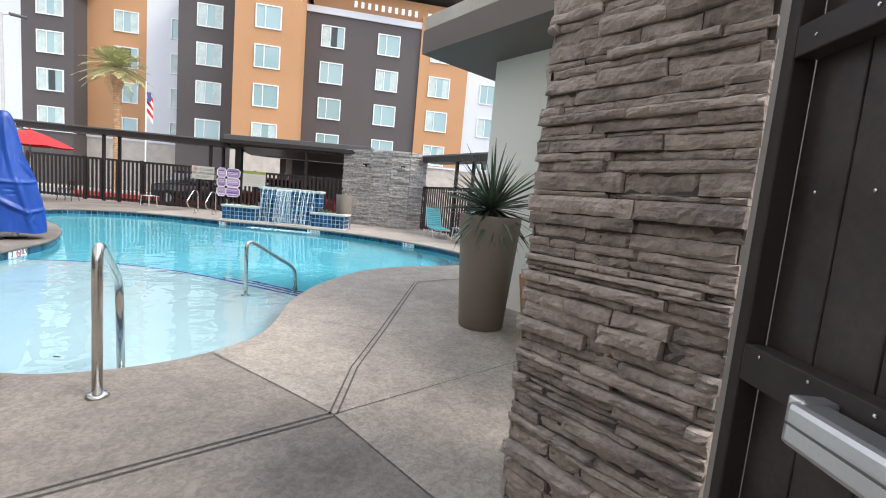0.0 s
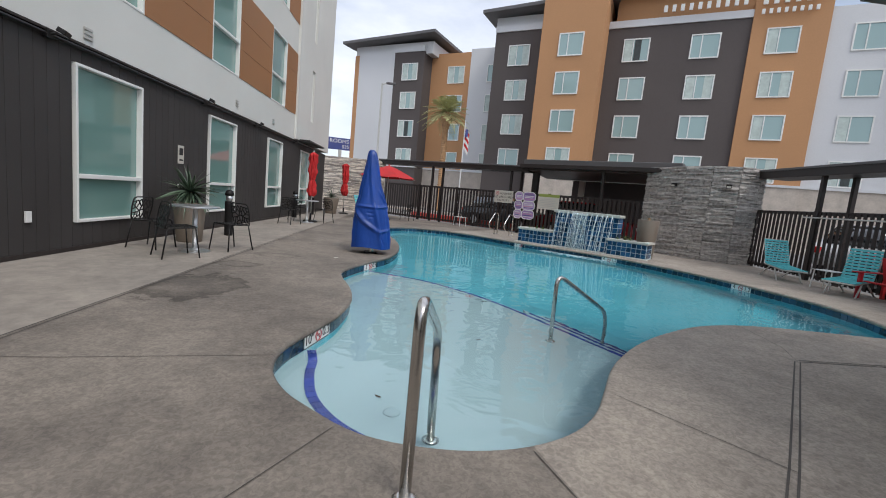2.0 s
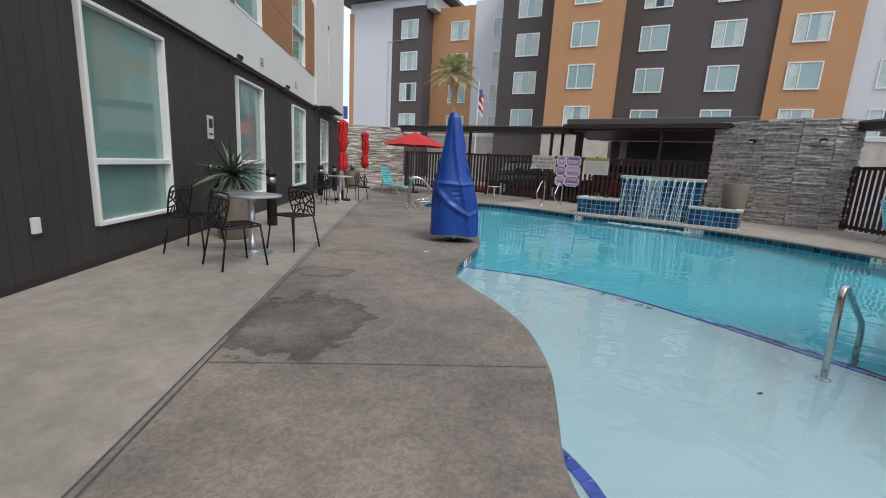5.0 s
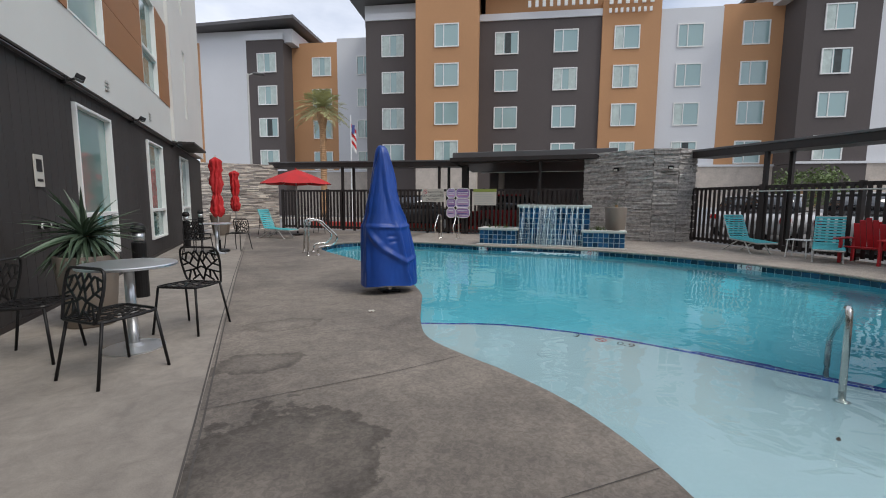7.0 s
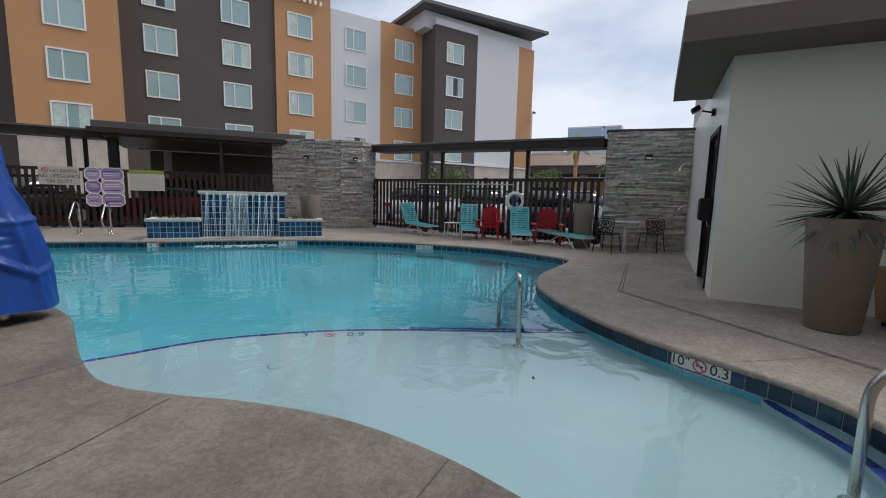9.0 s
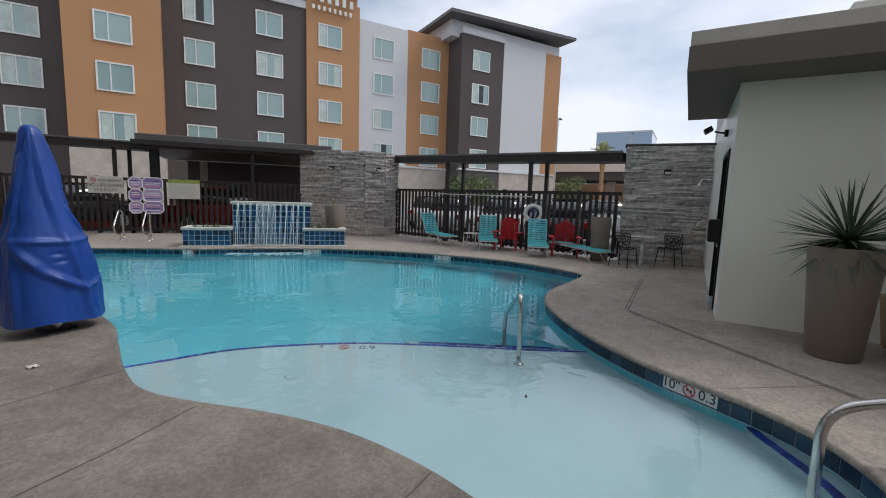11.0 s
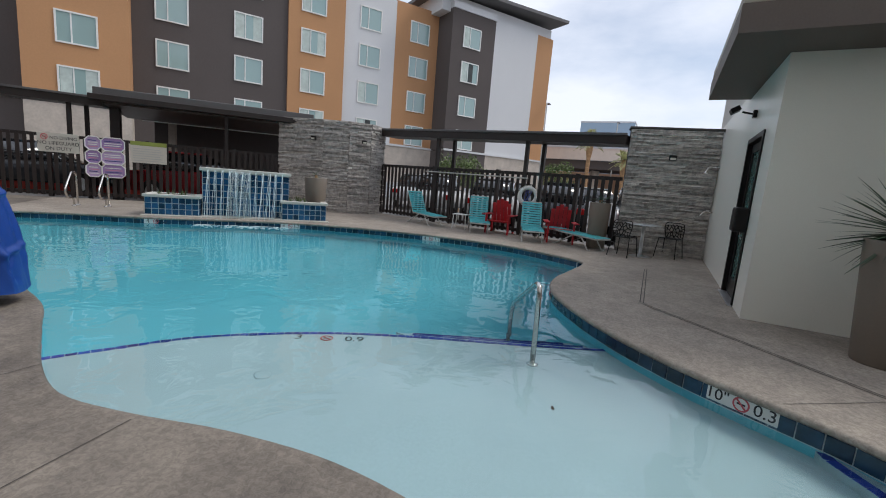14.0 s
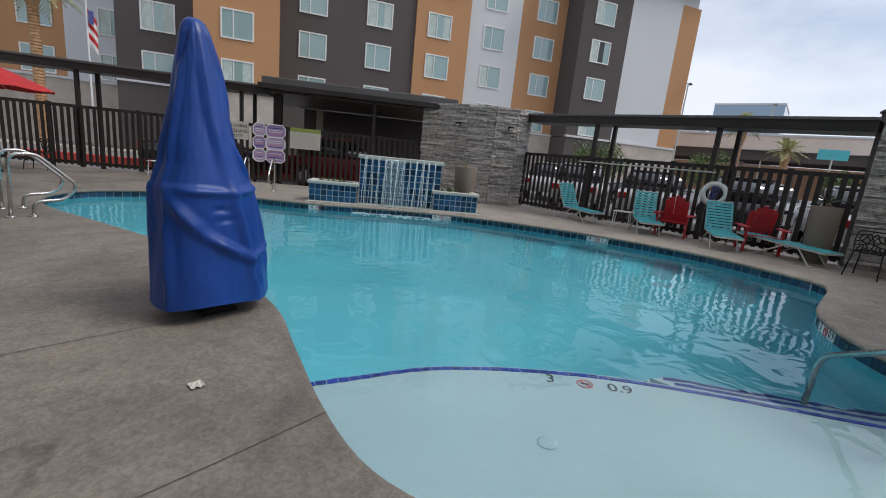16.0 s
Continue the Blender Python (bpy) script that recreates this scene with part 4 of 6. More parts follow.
def grab_rail(name, pts, feet, label, r=0.024, rad=0.16):
    t = thing(name, label, "handrail", Matrix.Translation((*pts[0][:2], 0)), "pool handrails")
    o = Vector((*pts[0][:2], 0))
    part("rail", tube(bmesh.new(), bend([Vector(p) - o for p in pts], rad, 8), r, 14), M_STEEL, t, smooth=True)
    for f in feet:
        part("flange", flange(bmesh.new(), Vector(f) - o), M_STEEL, t, smooth=True)
    return t


grab_rail("handrail", [(4.85, -1.17, 0.0), (4.85, -1.165, 0.86), (4.985, -0.38, 0.48), (5.0, -0.385, STEP_Z)], [(4.85, -1.17, 0.0), (5.0, -0.385, STEP_Z)], "brushed steel handrail at the shallow pool entry", 0.025)
grab_rail("handrail", [(6.41, 1.72, SHELF_Z), (6.40, 1.73, 0.53), (7.25, 2.22, 0.02), (7.26, 2.22, -0.9)], [(6.41, 1.72, SHELF_Z)], "brushed steel handrail at the stairs into the deep pool", 0.024)
for (bx, by), (dx, dy) in (((3.23, 10.4), (1, 0.1)), ((3.2, 11.15), (1, 0.1)), ((8.12, 14.1), (-0.65, -0.76)), ((8.62, 13.68), (-0.65, -0.76))):
    l = math.hypot(dx, dy)
    d = Vector((dx / l, dy / l, 0))
    o = Vector((bx, by, 0))
    up = Vector((0, 0, 1))
    grab_rail("ladder_rail", [o, o + 0.03 * d + 0.82 * up, o + 0.3 * d + 0.84 * up, o + 0.72 * d + 0.42 * up, o + 0.58 * d + 0.22 * up, o + 0.24 * d + 0.20 * up, o + 0.22 * d],
              [o, o + 0.22 * d], "curved steel ladder rail at the deep pool edge", 0.022, 0.1)

# ---- waterfall ----
FO, FR = Vector((9.329, 10.964, 0)), Vector((1.524, -1.38, 0)).normalized()
FB = Vector((-FR.y, FR.x, 0))
WM = Matrix(((FR.x, FB.x, 0, FO.x), (FR.y, FB.y, 0, FO.y), (0, 0, 1, 0), (0, 0, 0, 1)))
FOAM_Y = -0.41
wfall = thing("waterfall", "tiled blue waterfall wall with a pale cap and falling water", "fountain", WM)
part("core", bm_box((0.02, 0.06, 0), (2.03, 0.5, 1.13)), M_GROUT, wfall)
part("cap", bm_box((-0.03, 0.0, 1.13), (2.08, 0.54, 1.21), None, 0.012), M_CAP, wfall)
part("ledge", bm_box((0.0, -0.22, -0.3), (2.05, 0.06, 0.03), None, 0.01), M_CAP, wfall)
ft = link_mesh("tile", bm_box((0.008, -0.004, 0.008), (0.146, 0.006, 0.146), None, 0.003), M_TILE_FALL)
pt = link_mesh("tile", bm_box((0.007, -0.004, 0.007), (0.129, 0.006, 0.126), None, 0.003), M_TILE_FALL)
for i in range(13):
    for k in range(7):
        shared("tile", ft, wfall, pose(0.03 + i * 0.154, 0.056, 0.035 + k * 0.155))
for i in range(3):
    for k in range(7):
        shared("tile", ft, wfall, pose(2.034, 0.06 + i * 0.152, 0.035 + k * 0.155, 0, 0, 90))
rs = random.Random(8)
for i in range(36):
    x = 0.10 + 1.84 * (i // 3 + 0.5 + rs.uniform(-0.16, 0.16)) / 12
    reach, r0 = rs.uniform(0.14, 0.32), rs.uniform(0.003, 0.009)
    drift = rs.uniform(-0.10, 0.05)
    pts = [(x + drift * (t / 9) ** 2 + 0.006 * math.sin(t * 2.3 + i), 0.0 - reach * t / 9, 1.16 - 1.28 * (t / 9) ** 1.9) for t in range(10)]
    part("water_strand", tube(bmesh.new(), pts, r0, 5), M_FOAM, wfall, "", True)
bm = bmesh.new()
for i in range(46):
    x, reach = 0.66 + 0.40 * (i + rs.random()) / 46, rs.uniform(0.10, 0.24)
    tube(bm, [(x + 0.05 * (x - 0.86) * t + 0.004 * math.sin(t * 2 + i), -reach * t / 9, 1.16 - 1.28 * (t / 9) ** 1.9) for t in range(10)], 0.0022, 3)
part("water_veil", bm, M_FOAM, wfall, "fine veil of falling water", True)["kind"] = "stuff"
bm = bmesh.new()
ribbon(bm, [[Vector((0.72 + 0.045 * j + 0.02 * math.sin(t + j), -0.20 * t / 9 + 0.008 * math.sin(j * 2.1 + t), 1.16 - 1.28 * (t / 9) ** 1.9)) for j in range(11)] for t in range(10)], False)
part("water_sheet", bm, M_SHEET, wfall, "thin clear sheet of falling water", True)
bm = bmesh.new()
for i in range(210):
    c = Vector((rs.uniform(-0.05, 2.1), FOAM_Y - 0.5 * rs.random() ** 2.2, WATER_Z + 0.006))
    bmesh.ops.create_icosphere(bm, subdivisions=1, radius=1, matrix=Matrix.Translation(c) @ Matrix.Diagonal((rs.uniform(0.01, 0.05), rs.uniform(0.006, 0.02), 0.006, 1)))
part("foam", bm, M_FOAM, wfall, "white splash foam on the water", True)["kind"] = "stuff"
for s0, s1 in ((-1.14, -0.01), (1.86, 2.98)):
    pl = thing("tiled_planter", "low blue-tiled planter with pale cap beside the waterfall", "planter", WM @ pose(s0, -0.20, 0), "waterfall planters")
    L = s1 - s0
    part("core", bm_box((0.01, 0.01, -0.3), (L - 0.01, 0.75, 0.44)), M_GROUT, pl)
    bm = bmesh.new()
    box(bm, (-0.03, -0.03, 0.44), (L + 0.03, 0.14, 0.51), None, 0.01)
    box(bm, (-0.03, 0.63, 0.44), (L + 0.03, 0.78, 0.51), None, 0.01)
    box(bm, (-0.03, 0.14, 0.44), (0.13, 0.63, 0.51), None, 0.01)
    box(bm, (L - 0.13, 0.14, 0.44), (L + 0.03, 0.63, 0.51), None, 0.01)
    part("cap", bm, M_CAP, pl)
    part("soil", bm_box((0.13, 0.14, 0.44), (L - 0.13, 0.63, 0.475)), M_SOIL, pl)
    part("ledge", bm_box((-0.06, -0.10, -0.02), (L + 0.06, 0.02, 0.03), None, 0.008), M_CAP, pl)
    for i in range(8):
        for k in range(3):
            shared("tile", pt, pl, pose(0.012 + i * (L - 0.02) / 8, 0.006, 0.035 + k * 0.135))
    for i in range(4):
        for k in range(3):
            shared("tile", pt, pl, pose(L - 0.006, 0.05 + i * 0.138, 0.035 + k * 0.135, 0, 0, 90))
            shared("tile", pt, pl, pose(0.006, 0.2 + i * 0.138, 0.035 + k * 0.135, 0, 0, -90))
    for i in range(5):
        bm = bmesh.new()
        c = Vector((rs.uniform(0.2, L - 0.2), rs.uniform(0.2, 0.55), 0.47))
        for j in range(10):
            d = Vector((rs.uniform(-1, 1), rs.uniform(-1, 1), rs.uniform(0.6, 1.8))).normalized()
            q = c + d * rs.uniform(0.08, 0.2)
            s = d.cross(Vector((0.3, 0.2, 1))).normalized() * 0.012
            bm.faces.new([bm.verts.new(c), bm.verts.new(c.lerp(q, 0.6) + s), bm.verts.new(q), bm.verts.new(c.lerp(q, 0.6) - s)])
        part("plant", bm, M_BUSH, pl, "sparse small plant")


# ---- yuccas and pots ----
def blade(length, width, droop, seed):
    bm = bmesh.new()
    n, rows = 6, []
    for i in range(n + 1):
        t = i / n
        w = width * (0.55 + 0.9 * t - 1.45 * t * t) if t < 1 else 0.0012
        c = Vector((length * t, 0, -droop * t * t))
        rows.append([bm.verts.new(c + Vector((0, -w, w * 0.35))), bm.verts.new(c), bm.verts.new(c + Vector((0, w, w * 0.35)))])
    for a, b in zip(rows, rows[1:]):
        bm.faces.new((a[0], a[1], b[1], b[0]))
        bm.faces.new((a[1], a[2], b[2], b[1]))
    return bm


WIDE = [link_mesh("leaf", blade(0.58, 0.030, 0.14, 1), M_LEAF), link_mesh("leaf", blade(0.52, 0.034, 0.34, 2), M_LEAF)]
BLADES = [link_mesh("leaf", blade(0.56, 0.021, 0.05, 1), M_LEAF), link_mesh("leaf", blade(0.50, 0.023, 0.16, 2), M_LEAF), link_mesh("leaf", blade(0.60, 0.020, 0.02, 3), M_LEAF), link_mesh("leaf", blade(0.46, 0.023, 0.28, 4), M_LEAF)]


def yucca(parent, z, count, size, seed, wild=0.0, lean=(0, 0)):
    rnd = random.Random(seed)
    stem = part("stem", tube(bmesh.new(), [(0, 0, z - (0.55 if lean[0] else 0.25)), (lean[0] * 0.7, lean[1] * 0.7, z - 0.1), (lean[0], lean[1], z)], 0.04, 8), M_BARK, parent)
    for i in range(count):
        t = (i + 0.5) / count
        az = i * 137.508 + rnd.uniform(-12, 12)
        el = 82 - 128 * t ** 0.66 + rnd.uniform(-9, 9) * (1 + wild)
        s = size * rnd.uniform(0.82, 1.12) * (1 - 0.12 * (t > 0.85))
        me = BLADES[rnd.choice((0, 2, 0) if t < 0.6 else (0, 1, 1, 3))]
        if wild:
            me = WIDE[rnd.choice((0, 1))]
        ob = shared("leaf", me, parent, Matrix.Translation((lean[0], lean[1], z)) @ Euler((0, radians(-el), radians(az))).to_matrix().to_4x4() @ Matrix.Rotation(rnd.uniform(-0.6, 0.6), 4, "X") @ Matrix.Scale(s, 4))


def tall_pot(x, y, h, r0, r1, label, count, size, seed, wild=0.0):
    p = thing("potted_yucca", label, "potted plant", pose(x, y, 0, 0, 0, seed * 40), "potted yuccas")
    part("pot", lathe(bmesh.new(), [(r0 * 0.96, 0.0), (r0, 0.02), (r1, h - 0.01), (r1 - 0.006, h), (r1 - 0.03, h), (r1 - 0.04, h - 0.09)], 40, None, True), M_POT, p, "smooth taupe tapered pot", True)
    part("soil", lathe(bmesh.new(), [(r1 - 0.042, h - 0.10), (r1 - 0.2, h - 0.075), (0.02, h - 0.065)], 20), M_SOIL, p)
    yucca(p, h + (0.19 if 0 < wild < 1 else 0.07), count, size, seed, wild)
    return p


tall_pot(7.88, -1.09, 1.12, 0.225, 0.305, "tall taupe tapered pot with spiky yucca by the cream wall", 190, 1.06, 2)
leaning = tall_pot(7.575, -2.57, 1.08, 0.24, 0.32, "tall taupe pot with a drooping yucca beside the stone pillar", 64, 1.2, 5, 1.2)
yucca(leaning, 1.56, 84, 1.25, 15, 1.2, (0.10, 0.20))
tall_pot(0.66, 5.36, 0.72, 0.21, 0.27, "low taupe pot with a yucca against the charcoal wall", 130, 0.92, 3, 0.3)
tall_pot(13.86, 2.25, 1.12, 0.215, 0.25, "tall taupe pot with a small yucca by the fence", 30, 0.62, 4)
tall_pot(11.75, 9.55, 1.15, 0.24, 0.30, "tall taupe pot with sparse stems beside the waterfall", 14, 0.45, 6)
tall_pot(0.75, 17.9, 0.75, 0.26, 0.36, "taupe pot with a bushy plant by the far wall", 70, 0.9, 7)

bx = thing("square_planter", "square tan planter box with rounded corners on small casters", "planter", Matrix.Translation((8.14, -1.82, 0)) @ Matrix.Diagonal((1.04, 1.04, 1, 1)))
bm = bmesh.new()
rings = []
for half, z in ((0.22, 0.06), (0.235, 0.09), (0.285, 0.60), (0.285, 0.62), (0.255, 0.62), (0.24, 0.46)):
    ring = []
    for cx, cy, a0 in ((1, 1, 0), (-1, 1, 90), (-1, -1, 180), (1, -1, 270)):
        for k in range(5):
            a = radians(a0 + k * 22.5)
            ring.append(bm.verts.new((cx * (half - 0.05) + 0.05 * math.cos(a), cy * (half - 0.05) + 0.05 * math.sin(a), z)))
    rings.append(ring)
for a, b in zip(rings, rings[1:]):
    for i in range(len(a)):
        j = (i + 1) % len(a)
        bm.faces.new((a[i], a[j], b[j], b[i]))
bm.faces.new(rings[0][::-1])
part("tub", bm, M_POT_TAN, bx, "", True)
part("soil", bm_box((-0.22, -0.22, 0.44), (0.22, 0.22, 0.47)), M_SOIL, bx)
for sx in (-1, 1):
    for sy in (-1, 1):
        part("caster", lathe(bmesh.new(), [(0.028, -0.012), (0.03, 0), (0.028, 0.012)], 12, pose(sx * 0.17, sy * 0.17, 0.03, 90, 0, 0)), M_BLACK, bx)


# ---- bistro sets ----
def bars(bm, segs, m, w=0.014, t=0.006):
    for (x0, y0), (x1, y1) in segs:
        a, b = Vector((x0, y0, 0)), Vector((x1, y1, 0))
        d = (b - a)
        s = Vector((-d.y, d.x, 0)).normalized() * w / 2
        vs = [bm.verts.new(m @ (p + q + Vector((0, 0, z)))) for z in (-t / 2, t / 2) for p, q in ((a, s), (a, -s), (b, -s), (b, s))]
        for f in ((3, 2, 1, 0), (4, 5, 6, 7), (0, 1, 5, 4), (1, 2, 6, 5), (2, 3, 7, 6), (3, 0, 4, 7)):
            bm.faces.new([vs[i] for i in f])


LEAFY = []
for sgn in (-1, 1):
    f = lambda x, y: (sgn * x, y)
    LEAFY += [(f(0, 0.02), f(0.05, 0.16)), (f(0.05, 0.16), f(0.02, 0.24)), (f(0.02, 0.24), f(0.10, 0.36)), (f(0.10, 0.36), f(0.19, 0.33)), (f(0.05, 0.16), f(0.19, 0.28)), (f(0.05, 0.16), f(0.20, 0.12)),
              (f(0.03, 0.09), f(0.12, 0.02)), (f(0.12, 0.14), f(0.16, 0.02)), (f(0.12, 0.22), f(0.07, 0.31)), (f(0.13, 0.23), f(0.20, 0.20)), (f(0.0, 0.30), f(0.04, 0.38)), (f(0.08, 0.33), f(0.04, 0.38)), (f(0.16, 0.26), f(0.13, 0.36)),
              (f(0.09, 0.15), f(0.08, 0.05)), (f(0.0, 0.19), f(0.05, 0.16)), (f(0.02, 0.24), f(0.0, 0.30))]


def panel_outline(w, h, r=0.06):
    return bend([(-w * 0.86, 0, 0), (-w, h * 0.6, 0), (-w * 0.92, h, 0), (w * 0.92, h, 0), (w, h * 0.6, 0), (w * 0.86, 0, 0), (-w * 0.80, 0, 0)], r, 4)


def bistro_chair():
    c = thing("bistro_chair", "black metal bistro chair with a leaf cut-out back and seat", "chair", None, "bistro chairs")
    mb = pose(0, -0.20, 0.44, 79, 0, 0)
    bm = bmesh.new()
    tube(bm, [mb @ p for p in panel_outline(0.215, 0.37)], 0.011, 6)
    bars(bm, LEAFY, mb @ Matrix.Diagonal((1, 0.88, 1, 1)), 0.019)
    part("backrest", bm, M_BLACK, c)
    ms = pose(0, -0.20, 0.44, 2, 0, 0)
    bm = bmesh.new()
    tube(bm, [ms @ p for p in panel_outline(0.215, 0.42)], 0.011, 6)
    bars(bm, LEAFY, ms, 0.024)
    part("seat", bm, M_BLACK, c)
    for x, y, dx, dy in ((-0.19, -0.17, -0.04, -0.08), (0.19, -0.17, 0.04, -0.08), (-0.19, 0.20, -0.04, 0.05), (0.19, 0.20, 0.04, 0.05)):
        part("leg", tube(bmesh.new(), [(x, y, 0.445), (x + dx, y + dy, 0.0)], 0.011, 8), M_BLACK, c, smooth=True)
    return c


def bistro_table(x, y, label="round grey metal bistro table on a disc foot"):
    t = thing("bistro_table", label, "table", pose(x, y, 0), "bistro tables")
    part("tabletop", lathe(bmesh.new(), [(0.35, 0.715), (0.36, 0.72), (0.36, 0.735), (0.352, 0.742)], 40), M_ALU, t, smooth=False)
    part("pole", lathe(bmesh.new(), [(0.04, 0.03), (0.038, 0.715)], 20), M_ALU, t, smooth=True)
    part("foot", lathe(bmesh.new(), [(0.23, 0.0), (0.23, 0.012), (0.08, 0.026), (0.045, 0.05)], 36), M_ALU, t, smooth=False)
    return t


bistro_table(1.27, 4.33)
bistro_table(1.22, 11.6)
bistro_table(13.35, 1.2)
first = bistro_chair()
first.matrix_basis = pose(1.29, 3.74, 0, 0, 0, -43)
for x, y, a in ((1.65, 4.81, 152), (0.58, 4.36, -97), (0.95, 10.6, -20), (1.65, 12.2, 150), (0.75, 12.2, -140), (12.98, 1.55, -110), (13.85, 0.62, 70), (2.35, 17.6, -60), (4.4, 17.9, 60)):
    copy_thing(first, pose(x, y, 0, 0, 0, a))


# ---- bollard lights ----
for x, y in ((0.80, 6.68), (0.32, 13.4), (0.35, 15.9)):
    b = thing("bollard_light", "black bollard light with a domed cap and clear lens", "bollard", pose(x, y, 0), "bollard lights")
    part("post", lathe(bmesh.new(), [(0.085, 0.0), (0.085, 0.72), (0.08, 0.73)], 20), M_BLACK, b, smooth=False)
    part("lens", lathe(bmesh.new(), [(0.035, 0.73), (0.06, 0.74), (0.075, 0.86)], 20), M_ALU, b, "pale reflector cone", True)
    part("cap", lathe(bmesh.new(), [(0.09, 0.86), (0.092, 0.90), (0.075, 0.95), (0.04, 0.975), (0.005, 0.98)], 20), M_BLACK, b, smooth=True)

# ---- covered pool lift ----
def draped_cover():
    """Vinyl hung over a mast and seat: a leaning taper with a few long creases."""
    bm = bmesh.new()
    keys = ((0.12, 0.385, 0.29, -0.005), (0.50, 0.342, 0.272, -0.014), (0.75, 0.318, 0.258, -0.03), (0.92, 0.303, 0.25, -0.05), (1.10, 0.238, 0.21, -0.055), (1.42, 0.178, 0.155, -0.07), (1.75, 0.126, 0.11, -0.078), (1.92, 0.095, 0.082, -0.092), (1.985, 0.068, 0.06, -0.097), (2.01, 0.04, 0.035, -0.10))
    # creases: (angle, height) start and end, how far out or in, how wide
    creases = ((-105, 2.0, -76, 0.95, 0.020, 0.075), (-76, 0.95, -58, 0.12, 0.024, 0.07), (-135, 0.93, -72, 0.91, 0.020, 0.05), (-72, 0.91, -12, 0.95, 0.018, 0.045),
               (-150, 0.86, -112, 0.62, 0.028, 0.085), (-112, 0.62, -66, 0.44, 0.030, 0.075), (-66, 0.44, -22, 0.50, 0.020, 0.05), (-48, 1.24, -14, 0.94, 0.022, 0.05),
               (-24, 0.95, -20, 0.12, 0.026, 0.08), (-160, 0.9, -152, 0.12, 0.026, 0.09), (-130, 1.98, -172, 1.72, -0.022, 0.04), (-60, 1.96, -20, 1.45, 0.018, 0.05),
               (-104, 0.80, -84, 0.80, -0.012, 0.035), (-100, 0.72, -80, 0.735, -0.010, 0.03), (-160, 1.7, -168, 0.95, 0.020, 0.06), (40, 1.9, 35, 0.12, 0.022, 0.08), (100, 1.95, 92, 0.12, 0.028, 0.09),
               (150, 1.8, 158, 0.12, 0.024, 0.08), (60, 0.95, 130, 0.92, 0.02, 0.05), (-62, 0.36, -50, 0.20, -0.014, 0.035), (-50, 0.47, -62, 0.30, -0.014, 0.03), (-5, 1.3, 20, 0.8, 0.018, 0.05))
    rows, cols, rings = 130, 144, []
    for i in range(rows + 1):
        z = 0.12 + 1.89 * i / rows
        for a, b in zip(keys, keys[1:]):
            if a[0] <= z <= b[0] + 1e-6:
                t = (z - a[0]) / (b[0] - a[0])
                rx, ry, ox = [a[k] + (b[k] - a[k]) * t for k in (1, 2, 3)]
        ring = []
        for j in range(cols):
            an = 360 * j / cols - 180
            c, s = math.cos(radians(an)), math.sin(radians(an))
            e = 2.7 if z < 0.95 else 2.25
            k = (abs(c) ** e + abs(s) ** e) ** (-1 / e)
            d = 0.010 * noise.noise(Vector((c * 2.2, s * 2.2, z * 2.4))) + 0.003 * noise.noise(Vector((c * 9, s * 9, z * 8)))
            per = radians(1) * max(rx, 0.08)
            for a0, z0, a1, z1, h, w in creases:
                off = (an - a0 + 180) % 360 - 180
                px, pz, qx, qz = off * per, z - z0, (a1 - a0) * per, z1 - z0
                f = max(0, min(1, (px * qx + pz * qz) / (qx * qx + qz * qz)))
                gap = 1.35 * math.hypot(px - f * qx, pz - f * qz)
                if gap < w:
                    d += 1.6 * h * (1 - gap / w) * min(1, 0.35 + 2 * min(f, 1 - f))
            if z < 0.5 and -150 < an < -30:
                d -= 0.03 * (0.5 - z) * math.sin(radians(an + 150) * 1.5)
            m = min(1, rx / 0.2)
            ring.append(bm.verts.new((ox + (rx * k + d * m) * c, (ry * k + d * m) * s, z * 1.012 + (0.014 * math.sin(radians(an) * 3 + 1) if i == 0 else 0))))
        rings.append(ring)
    for a, b in zip(rings, rings[1:]):
        for j in range(cols):
            q = (j + 1) % cols
            bm.faces.new((a[j], a[q], b[q], b[j]))
    bm.faces.new(rings[-1])
    return bm


lift = thing("covered_pool_lift", "pool lift under a creased royal blue vinyl cover", "pool lift", pose(3.955, 5.83, 0, 0, 0, 4))
part("cover", draped_cover(), M_BLUE, lift, "royal blue vinyl cover", True)
part("seam", tube(bmesh.new(), [(0.385, 0.02 + 0.02 * math.sin(z * 9), z) for z in [0.13 + 0.04 * i for i in range(6)]], 0.004, 5), M_SIGN_BLUE, lift, "stitched seam")
part("base_plate", bm_box((-0.13, -0.10, 0.0), (0.13, 0.14, 0.03), None, 0.008), M_BLACK, lift)
part("mast", lathe(bmesh.new(), [(0.05, 0.03), (0.05, 1.7)], 16), M_STEEL, lift)


# ---- umbrellas ----
def pole_and_base(u, top):
    part("pole", lathe(bmesh.new(), [(0.02, 0.05), (0.02, top)], 12), M_GREYFRAME, u, smooth=True)
    part("base", lathe(bmesh.new(), [(0.24, 0.0), (0.24, 0.04), (0.20, 0.06), (0.035, 0.075), (0.035, 0.3)], 28), M_BLACK, u)


